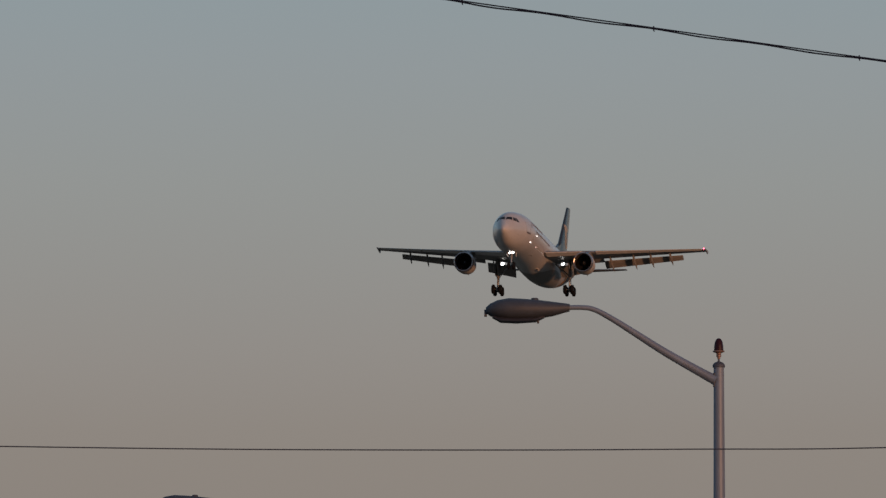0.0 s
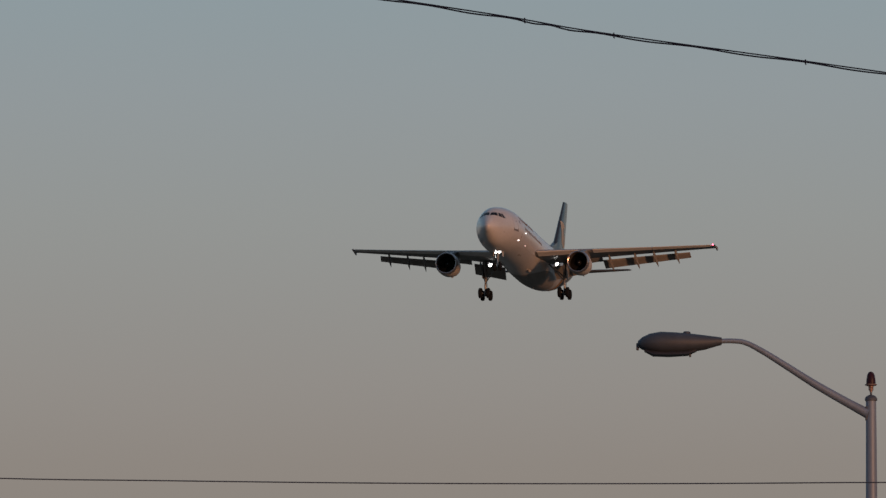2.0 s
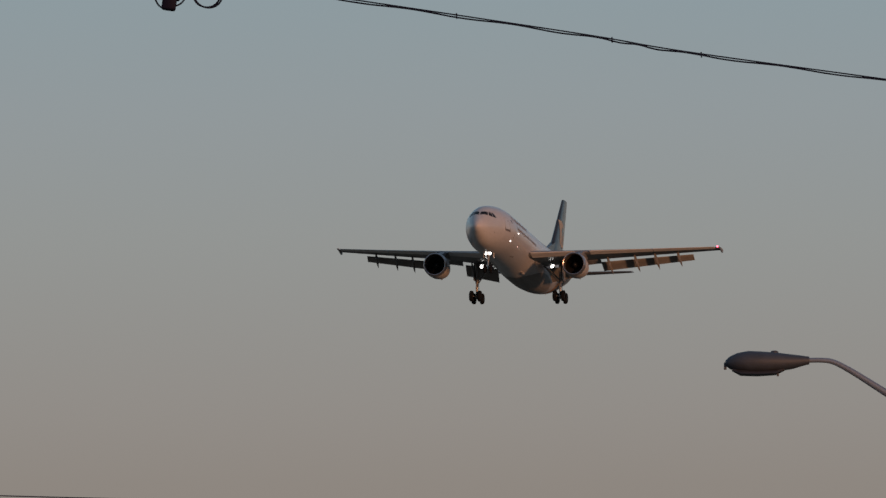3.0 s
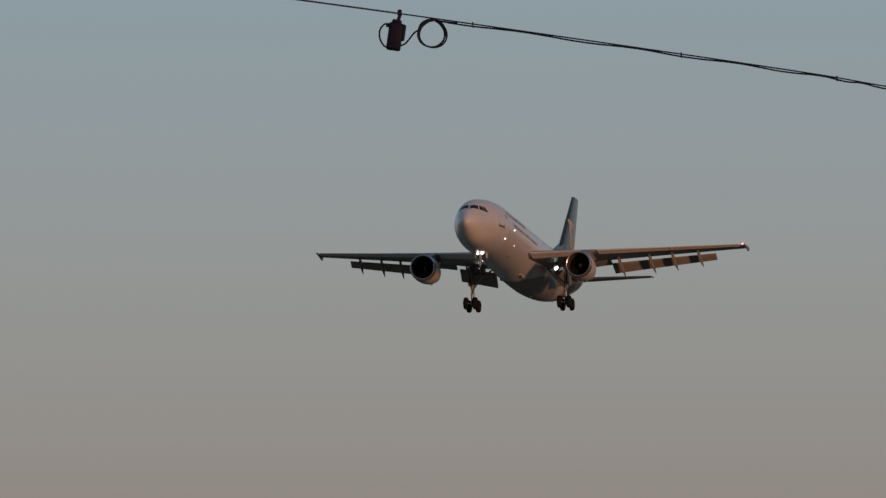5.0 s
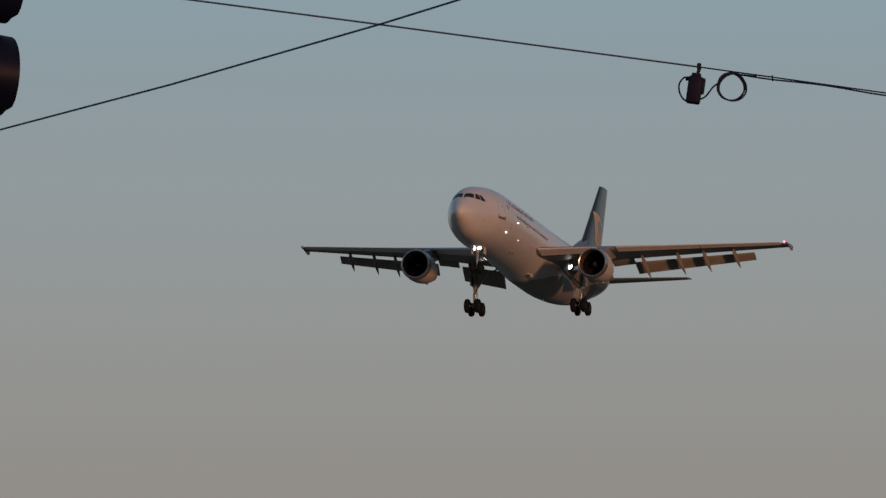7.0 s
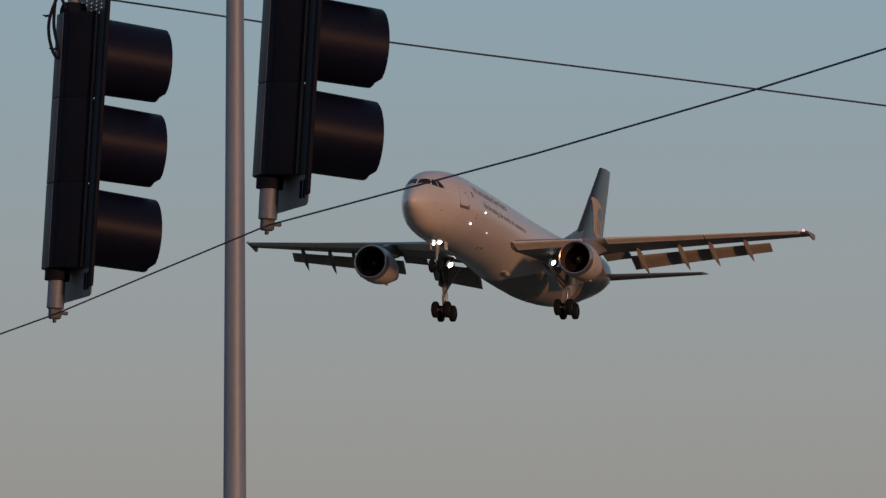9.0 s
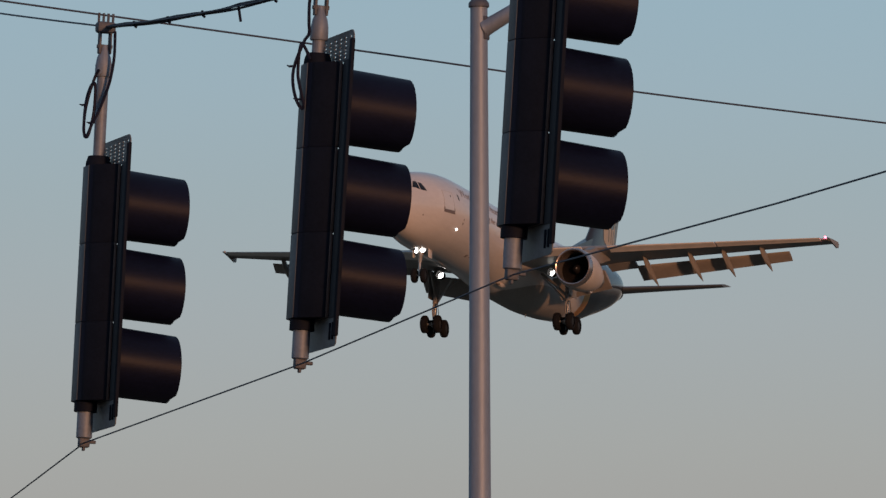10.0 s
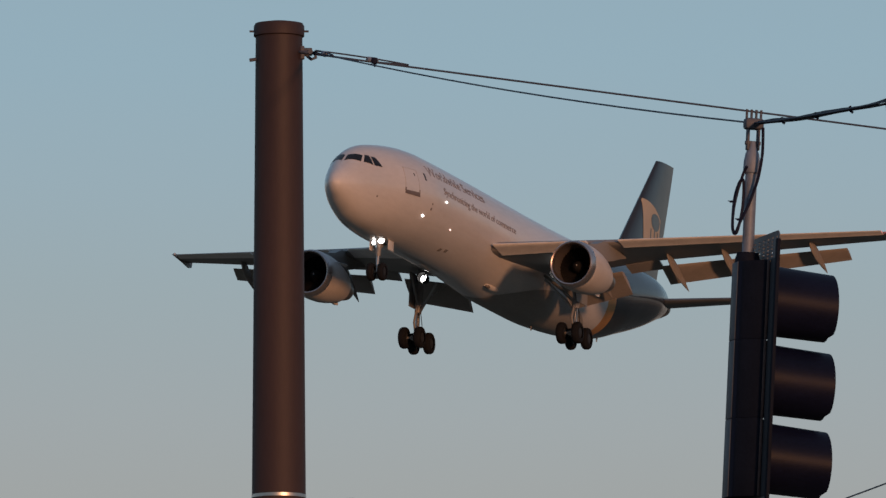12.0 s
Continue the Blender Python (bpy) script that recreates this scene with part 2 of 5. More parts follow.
def section(x):
    """Top, bottom and half width of the fuselage at x, eased between its stations."""
    st = FUSELAGE
    for i in range(len(st) - 1):
        if st[i][0] >= x >= st[i + 1][0]:
            a, b = st[i], st[i + 1]
            p, q = st[max(i - 1, 0)], st[min(i + 2, len(st) - 1)]
            h = b[0] - a[0]
            t = (x - a[0]) / h
            out = []
            for k in (1, 2, 3):
                d = (b[k] - a[k]) / h
                d0 = (a[k] - p[k]) / (a[0] - p[0]) if i else d * 2
                d1 = (q[k] - b[k]) / (q[0] - b[0]) if i + 2 < len(st) else d
                m0 = 0 if d * d0 <= 0 else 2 * d * d0 / (d + d0)
                m1 = 0 if d * d1 <= 0 else 2 * d * d1 / (d + d1)
                out.append((2 * t ** 3 - 3 * t * t + 1) * a[k] + (t ** 3 - 2 * t * t + t) * h * m0 + (3 * t * t - 2 * t ** 3) * b[k] + (t ** 3 - t * t) * h * m1)
            return out
    return st[-1][1:]


def belly(x):
    """How far the wing-to-body fairing swells the belly at x."""
    u, w = min(1, max(0, (-17.5 - x) / 6.5)), min(1, max(0, (-29.5 - x) / 8.0))
    return 0.36 * u * u * (3 - 2 * u) * (1 - w * w * (3 - 2 * w))


def skin(x, ang, off=0.0):
    """A point of the fuselage's skin. ang: degrees up from its port side."""
    zt, zb, hw = section(x)
    a = radians(ang)
    deep = 0.98 * (zt - zb) / 2 + off + (belly(x) if math.sin(a) < 0 else 0.0)
    return Vector((x, (0.98 * hw + off) * math.cos(a), axis_z(x) + (zt + zb) / 2 + deep * math.sin(a)))


def skin_z(x, z, side=1, off=0.0):
    """A point of the skin at the height z on one side."""
    zt, zb, hw = section(x)
    s = z - axis_z(x) - (zt + zb) / 2
    s = max(-0.999, min(0.999, s / (0.98 * (zt - zb) / 2 + (belly(x) if s < 0 else 0.0))))
    p = skin(x, math.degrees(math.asin(s)), off)
    return Vector((p.x, side * p.y, p.z))


def patch(bm, corners, off=0.012, n=5, side=1):
    """A plate that follows the skin. corners: four of (x, z), in order round it."""
    a, b, c, d = [Vector((p[0], p[1], 0)) for p in corners]
    front, back = [], []
    for layer, o in ((front, off), (back, -0.05)):
        for i in range(n + 1):
            row = []
            for j in range(n + 1):
                u, v = i / n, j / n
                q = (a * (1 - u) + b * u) * (1 - v) + (d * (1 - u) + c * u) * v
                row.append(bm.verts.new(skin_z(q.x, q.y, side, o)))
            layer.append(row)
    for i in range(n):
        for j in range(n):
            bm.faces.new((front[i][j], front[i + 1][j], front[i + 1][j + 1], front[i][j + 1]))
            bm.faces.new((back[i][j], back[i][j + 1], back[i + 1][j + 1], back[i + 1][j]))
    for i in range(n):
        for f, g2 in ((lambda k: front[k][0], lambda k: back[k][0]), (lambda k: front[k][n], lambda k: back[k][n]),
                      (lambda k: front[0][k], lambda k: back[0][k]), (lambda k: front[n][k], lambda k: back[n][k])):
            bm.faces.new((f(i), f(i + 1), g2(i + 1), g2(i)))


def fuselage_rings(x0, x1, n, ease=1.0):
    return [[skin(x0 + (x1 - x0) * (i / n) ** ease, 360 * k / 64) for k in range(64)] for i in range(n + 1)]


TAIL_X, BAND = -35.2, 1.25
airplane = thing("airplane", "white cargo jet with brown tail, flaps and landing gear down", "airplane")


def livery_join(x, slant, k):
    """Where the aft livery starts on the skin: further aft below."""
    p = skin(x, 360 * k / 64)
    return skin(x + slant * (p.z - axis_z(x)), 360 * k / 64)


def build_fuselage():
    bm = bmesh.new()
    rings = fuselage_rings(0.549, -8.5, 40, 1.8) + fuselage_rings(-10, TAIL_X + 2, 40)
    rings += [[livery_join(TAIL_X, 0.42, k) for k in range(64)]]
    loft(bm, rings)
    body = part("fuselage", bm, M_WHITE, airplane)
    bm = bmesh.new()
    loft(bm, [[livery_join(TAIL_X - i * BAND / 2, 0.42, k) for k in range(64)] for i in range(3)], caps=False)
    part("gold_stripe", bm, M_AMBER, body, "gold stripe round the aft fuselage")
    bm = bmesh.new()
    loft(bm, [[livery_join(TAIL_X - BAND, 0.42, k) for k in range(64)]] + fuselage_rings(TAIL_X - BAND - 2.2, -51.69, 24))
    part("tail_cone", bm, M_BROWN, body, "brown painted tail cone")
    bm = bmesh.new()
    loft(bm, [[skin(x, 360 * k / 32, o) for k in range(32)] for x, o in ((-49.9, 0.02), (-50.4, 0.035), (-51.1, 0.035), (-51.6, 0.03), (-51.69, -0.05))])
    part("exhaust_fairing", bm, M_HOT, body, "bare metal exhaust fairing at the tail end")
    # thin wing-to-body fairing that follows the belly skin, greyed for the wing's shade
    bm = bmesh.new()
    for o in (0.012, -0.06):
        rows = []
        for i in range(25):
            u = i / 24
            half = 60 * math.sin(math.pi * (0.03 + 0.92 * u)) ** 0.5
            rows.append([bm.verts.new(skin(-22.0 - 13.2 * u, -90 - half + 2 * half * j / 20, o)) for j in range(21)])
        for a, b in zip(rows, rows[1:]):
            for j in range(20):
                bm.faces.new((a[j], a[j + 1], b[j + 1], b[j]))
    part("belly_shade_shell", bm, M_FAIRING, body, "grey fairing shell under the wing roots, darkened for their shade")
    return body


fuselage = build_fuselage()


def deck_window(bm, quad):
    """A window by four points of (angle round the axis in degrees from the port side, x)."""
    n = 4
    c = [skin(x, a) for a, x in quad]
    for o, flip in ((0.014, False), (-0.04, True)):
        rows = []
        for i in range(n + 1):
            row = []
            for j in range(n + 1):
                u, v = i / n, j / n
                p = (c[0].lerp(c[1], u)).lerp(c[3].lerp(c[2], u), v)
                zt, zb, hw = section(p.x)
                row.append(bm.verts.new(skin(p.x, math.degrees(math.atan2((p.z - axis_z(p.x) - (zt + zb) / 2) * 2 / (zt - zb), p.y / hw)), o)))
            rows.append(row)
        for i in range(n):
            for j in range(n):
                q = (rows[i][j], rows[i + 1][j], rows[i + 1][j + 1], rows[i][j + 1])
                bm.faces.new(q[::-1] if flip else q)


# front pane, then two side panes; each mirrored
for quad in (((86.5, -1.25), (57.5, -1.72), (47, -1.30), (86, -0.74)), ((56, -1.86), (50.5, -2.10), (30.5, -2.05), (43, -1.45)), ((47.5, -2.18), (43.5, -2.48), (25, -2.78), (29.5, -2.14))):
    for flip in (False, True):
        bm = bmesh.new()
        deck_window(bm, [((180 - a) if flip else a, x) for a, x in quad])
        part("cockpit_window", bm, M_COCKPIT, fuselage, "dark cockpit window pane")

# front door with its dark sill, and a smaller hatch mark
bm = bmesh.new()
patch(bm, ((-4.58, 0.46), (-5.86, 0.52), (-5.98, -0.70), (-4.58, -0.80)), 0.010)
door = part("cabin_door", bm, M_WHITE, fuselage)
for strip in (((-4.54, 0.46), (-4.58, 0.46), (-4.58, -0.80), (-4.54, -0.80)), ((-5.88, 0.53), (-5.91, 0.53), (-6.02, -0.68), (-5.99, -0.68)), ((-4.54, 0.49), (-5.9, 0.55), (-5.9, 0.52), (-4.54, 0.46))):
    bm = bmesh.new()
    patch(bm, strip, 0.014, 4)
    part("door_seam", bm, M_DOORLINE, door)
bm = bmesh.new()
patch(bm, ((-4.55, -0.80), (-6.03, -0.70), (-6.08, -0.94), (-4.55, -1.00)), 0.02)
part("door_sill", bm, M_INK, door, "dark scuffed door sill plate")
for strip in (((-4.52, -0.66), (-4.62, -0.66), (-4.62, -0.84), (-4.52, -0.84)), ((-5.95, -0.55), (-6.03, -0.55), (-6.04, -0.74), (-5.96, -0.74))):
    bm = bmesh.new()
    patch(bm, strip, 0.018, 2)
    part("sill_corner", bm, M_INK, door)
bm = bmesh.new()
patch(bm, ((-5.50, 0.30), (-5.60, 0.30), (-5.62, 0.16), (-5.52, 0.16)), 0.016, 2)
part("door_window", bm, M_COCKPIT, door, "small dark round door window")
bm = bmesh.new()
patch(bm, ((-6.68, 0.55), (-6.84, 0.52), (-6.90, 0.14), (-6.74, 0.17)), 0.012, 3)
part("side_window", bm, M_COCKPIT, fuselage, "small dark side window")
for x, z in ((-11.7, -2.64), (-12.4, -2.57)):
    bm = bmesh.new()
    patch(bm, ((x, z), (x - 0.3, z + 0.02), (x - 0.32, z - 0.12), (x - 0.02, z - 0.14)), 0.014, 2)
    part("vent", bm, M_SEAM, fuselage)


def width_of(text):
    cu = bpy.data.curves.new("line", "FONT")
    cu.body, cu.size = text, 1.0
    tmp = bpy.data.objects.new("line", cu)
    scene.collection.objects.link(tmp)
    bpy.context.view_layer.update()
    me = bpy.data.meshes.new_from_object(tmp.evaluated_get(bpy.context.evaluated_depsgraph_get()))
    bpy.data.objects.remove(tmp)
    xs = [v.co.x for v in me.vertices]
    bpy.data.meshes.remove(me)
    return max(xs) - min(xs)


def lettering(text, x0, x1, z, height, rise=0.0, of=""):
    """Letters laid on the port skin, read from the nose aft."""
    cu = bpy.data.curves.new("lettering", "FONT")
    cu.body, cu.size, cu.extrude, cu.resolution_u = text, 1.0, 0.0, 3
    tmp = bpy.data.objects.new("lettering_shape", cu)
    scene.collection.objects.link(tmp)
    bpy.context.view_layer.update()
    me = bpy.data.meshes.new_from_object(tmp.evaluated_get(bpy.context.evaluated_depsgraph_get()))
    bpy.data.objects.remove(tmp)
    bm = bmesh.new()
    bm.from_mesh(me)
    bpy.data.meshes.remove(me)
    lo = min(v.co.x for v in bm.verts)
    hi = lo + width_of(of or text)
    bmesh.ops.triangulate(bm, faces=bm.faces)
    for v in bm.verts:
        u, w = (v.co.x - lo) / (hi - lo), v.co.y
        v.co = skin_z(x0 + (x1 - x0) * u, z + rise * u + w * height / 0.7, 1, 0.016)
    r = bmesh.ops.extrude_face_region(bm, geom=list(bm.faces))
    for g in r["geom"]:
        if isinstance(g, bmesh.types.BMVert):
            g.co.y -= 0.03
    part("lettering", bm, M_LETTER, fuselage, "faded brown slogan lettering on the white side", smooth=False)


def slogan(text, x0, x1, z, height, rise):
    """Word by word, each a part of its own."""
    total, done = width_of(text), ""
    for word in text.split():
        a = (width_of(done + word) - width_of(word)) / total if done else 0.0
        b = width_of(done + word) / total
        lettering(word, x0 + (x1 - x0) * a, x0 + (x1 - x0) * b, z + rise * a, height, rise * (b - a))
        done += word + " "


slogan("Worldwide Services", -7.3, -15.9, 0.56, 0.54, 0.18)
slogan("Synchronizing the world of commerce", -9.1, -20.2, -0.17, 0.40, 0.0)

# short blade aerials under the belly
for x in (-30.2, -40.8):
    bm = bmesh.new()
    foot = skin(x, -90)
    loft(bm, [[foot + Vector((dx, dy, dz)) for dx, dy in ((0.16 * k, 0), (0.0, 0.03 * k), (-0.16 * k, 0), (0.0, -0.03 * k))] for dz, k in ((0.05, 1.0), (-0.26, 0.6))])
    part("aerial", bm, M_FAIRING, fuselage, "grey blade aerial under the belly")

# blade aerials on the crown, probe and drain holes on the nose
for x, hgt in ((-9.0, 0.24), (-15.5, 0.20)):
    bm = bmesh.new()
    top = skin(x, 90)
    loft(bm, [[top + Vector((0.34, w, -0.05)), top + Vector((-0.42, w, -0.05)), top + Vector((-0.50, w * 0.4, hgt)), top + Vector((-0.18, w * 0.4, hgt))] for w in (-0.035, 0.035)])
    part("aerial", bm, M_WHITE, fuselage, "white blade aerial on the crown")
for x, z, r in ((-2.35, -1.62, 0.05), (-7.6, -1.30, 0.07), (-7.62, -1.02, 0.05)):
    bm = bmesh.new()
    patch(bm, ((x + r, z + r), (x - r, z + r), (x - r, z - r), (x + r, z - r)), 0.013, 2)
    part("skin_port", bm, M_SEAM, fuselage)

# small lights on the port side
for x, z, r, mat in ((-6.95, -1.79, 0.085, M_SPOT), (-9.4, -0.55, 0.070, M_SPOT), (-11.0, -1.77, 0.045, M_SPOT_DIM)):
    bm = bmesh.new()
    bmesh.ops.create_icosphere(bm, subdivisions=2, radius=r, matrix=Matrix.Translation(skin_z(x, z, 1, 0.02)))
    part("marker_light", bm, mat, fuselage, "small lit lamp on the fuselage side")

# teardrop scoop on the belly fairing, with a dark mouth
bm = bmesh.new()
loft(bm, [ring((-20.1 - 1.9 * t, 1.05 + 0.10 * t, -3.00 - 0.05 * t), (0, 0.9, -0.45), (0, 0.45, 0.9), 0.02 + 0.18 * math.sin(math.pi * min(1, t * 0.9 + 0.1)) ** 0.7, n=14) for t in [i / 10 for i in range(11)]])
scoop = part("air_scoop", bm, M_WHITE, fuselage)
bm = bmesh.new()
bmesh.ops.create_icosphere(bm, subdivisions=2, radius=0.20, matrix=Matrix.Translation((-20.3, 1.13, -3.10)) @ Matrix.Diagonal((1.4, 0.7, 0.5, 1)))
part("scoop_mouth", bm, M_SEAM, scoop)


def airfoil(le, chord, thick, turn=0.0, n=12, camber=0.02, nose=0.0):
    """A wing section in the plane of x and z, leading edge at le, nose forward; turn: degrees by which the tail goes down."""
    up, lo = [], []
    for i in range(n + 1):
        s = (1 - math.cos(math.pi * i / n)) / 2
        y = 5 * thick * (0.2969 * math.sqrt(s) - 0.126 * s - 0.3516 * s * s + 0.2843 * s ** 3 - 0.1036 * s ** 4)
        c = camber * 4 * s * (1 - s)
        up.append((s, c + y))
        lo.append((s, c - y))
    pts = up + lo[-2:0:-1]
    ca, sa = math.cos(radians(turn)), math.sin(radians(turn))
    return [Vector((le[0] - chord * (s * ca + z * sa), le[1], le[2] + chord * (z * ca - s * sa))) for s, z in pts]


LE_ROOT, LE_TIP = Vector((-16.7, 2.6, -1.43)), Vector((-28.9, 22.1, 1.23))
TE_ROOT, TE_KINK, TE_TIP = -26.85, -26.9, -31.65
Y_KINK = 8.2


def wing_le(y):
    t = (y - LE_ROOT.y) / (LE_TIP.y - LE_ROOT.y)
    return LE_ROOT.lerp(LE_TIP, t)


def wing_te_x(y):
    return TE_ROOT + (TE_KINK - TE_ROOT) * (y - 2.6) / (Y_KINK - 2.6) if y < Y_KINK else TE_KINK + (TE_TIP - TE_KINK) * (y - Y_KINK) / (22.2 - Y_KINK)


def flat(p, side):
    return Vector((p.x, side * p.y, p.z))


def incidence(y):
    return 0.9 + 1.3 * (y - 2.6) / 19.6


def wing_section(y, back=1.0):
    le = wing_le(y) + Vector((-0.40, 0, -0.03))
    chord = (le.x - wing_te_x(y)) * back
    thick = 0.092 - 0.010 * (y - 2.6) / 19.6
    return airfoil(le, chord, thick / back, turn=-incidence(y))


def flap_section(y, hang, gap, chord, turn):
    """A flap behind and below the trailing edge at y."""
    z = wing_le(y).z + (wing_le(y).x - wing_te_x(y)) * math.sin(radians(incidence(y)))
    x0 = wing_te_x(y) + gap
    return [Vector((p.x, y + 0.08 * (x0 - p.x), p.z)) for p in airfoil(Vector((x0, y, z - hang)), chord, 0.13, turn, n=8, camber=0.03)]


def build_wing(side):
    bm = bmesh.new()
    ys = [1.4, 2.6, 4.5, 6.4, 8.2, 11, 14, 17, 20, 21.98]
    loft(bm, [[flat(p, side) for p in wing_section(y)] for y in ys])
    wing = part("wing", bm, M_WING, airplane, "grey swept wing with slats and flaps out")
    # slats: drooped leading-edge panels in three lengths
    for y0, y1 in ((2.75, 7.2), (8.8, 15.2), (15.3, 21.6)):
        bm = bmesh.new()
        rings = []
        for i in range(5):
            y = y0 + (y1 - y0) * i / 4
            c = 0.16 * (wing_le(y).x - wing_te_x(y)) + 0.25
            rings.append([flat(p, side) for p in airfoil(wing_le(y) + Vector((0.10, 0, -0.02)), c * 0.85, 0.12, turn=13, n=8, camber=0.04)])
        loft(bm, rings)
        part("slat", bm, M_SLAT, wing, "bare metal slat along the leading edge")
    # flaps
    for y0, y1, h0, h1, c0, c1, turn in ((2.95, 6.65, 0.33, 0.33, 2.25, 1.88, 33), (9.0, 18.85, 0.335, 0.25, 1.53, 0.99, 33)):
        bm = bmesh.new()
        rings = []
        for i in range(7):
            t = i / 6
            rings.append([flat(p, side) for p in flap_section(y0 + (y1 - y0) * t, h0 + (h1 - h0) * t, -0.12, c0 + (c1 - c0) * t, turn)])
        loft(bm, rings)
        flap = part("flap", bm, M_FLAP, wing, "lowered trailing-edge flap")
        # closing rib at the inner end
        bm = bmesh.new()
        loft(bm, [[flat(p + Vector((0.02, dy, 0.01)), side) for p in flap_section(y0, h0, -0.12, c0 * 1.02, turn)] for dy in (-0.05, 0.004)])
        part("end_rib", bm, M_COWL, flap, "pale closing rib")
    # drooped aileron between the two flaps
    bm = bmesh.new()
    loft(bm, [[flat(p, side) for p in flap_section(y, 0.02, 0.18, 1.0, 22)] for y in (6.95, 7.6, 8.25, 8.85)])
    part("aileron", bm, M_WING, wing, "drooped inner aileron")
    # flap track fairings
    for y, length in ((9.9, 3.6), (12.8, 3.5), (14.95, 3.35), (17.4, 3.1), (5.6, 3.0)):
        bm = bmesh.new()
        le = wing_le(y)
        chord = le.x - wing_te_x(y)
        a = Vector((wing_te_x(y) + length * 0.56, y, le.z - 0.035 * chord + 0.20))
        d = Vector((-math.cos(radians(25)), 0.06, -math.sin(radians(25))))
        rings = []
        for i in range(10):
            t = i / 9
            w = 0.015 + 0.125 * math.sin(math.pi * min(1.0, 0.10 + 0.62 * t)) ** 0.8 * (1 - t ** 4)
            hgt = 0.02 + 0.32 * min(1.0, t / 0.25) ** 0.6 * (1 - max(0.0, t - 0.45) / 0.55) ** 0.9
            rings.append([flat(p, side) for p in ring(a + d * (length * t), (0, 1, 0), (-d.z, 0, d.x), w, hgt, n=12)])
        loft(bm, rings)
        part("flap_fairing", bm, M_FLAP, wing, "pointed flap track fairing")
    # tip fence and navigation lamp
    bm = bmesh.new()
    tip = wing_le(22.2)
    out = [(0.0, 0.02), (-1.4, 0.12), (-2.6, 0.16), (-2.9, 0.06), (-2.8, -0.24), (-2.5, -0.30), (-1.4, -0.14)]
    loft(bm, [[Vector((tip.x + x, side * y, tip.z + z)) for x, z in out] for y in (21.98, 22.08)])
    part("tip_fence", bm, M_WING, wing)
    bm = bmesh.new()
    bmesh.ops.create_icosphere(bm, subdivisions=2, radius=0.09, matrix=Matrix.Translation((tip.x - 0.05, side * 21.9, tip.z + 0.02)) @ Matrix.Diagonal((1.8, 1, 0.9, 1)))
    part("navigation_light", bm, M_NAV if side > 0 else M_SLAT, wing, "red lamp at the wing tip" if side > 0 else "unlit lamp at the wing tip")
    # landing light, dropped below the wing: a glass deep in its bezel, toed in across the nose
    turn = Matrix.Translation((-23.0, side * 4.02, -1.84)) @ pose(0, 0, 0, 0, 0, -3 * side)
    bm = bmesh.new()
    lathe(bm, [(-0.90, 0.05), (-0.86, 0.20), (-0.66, 0.285), (-0.10, 0.29), (-0.10, 0.275), (-0.64, 0.27), (-0.70, 0.24)], (0, 0, 0), "x", 20)
    bmesh.ops.transform(bm, matrix=turn, verts=bm.verts)
    lamp = part("landing_light", bm, M_FAN, wing)
    bm = bmesh.new()
    lathe(bm, [(-0.69, 0.262), (-0.65, 0.25), (-0.62, 0.16), (-0.61, 0.01)], (0, 0, 0), "x", 20)
    bmesh.ops.transform(bm, matrix=turn, verts=bm.verts)
    part("lamp_glass", bm, M_LAMP, lamp, "bright white landing lamp")
    bm = bmesh.new()
    tube(bm, [(-23.5, side * 4.02, -1.7), (-23.75, side * 4.02, -1.1)], 0.06)
    part("lamp_arm", bm, M_GEAR, lamp)


for s in (1, -1):
    build_wing(s)


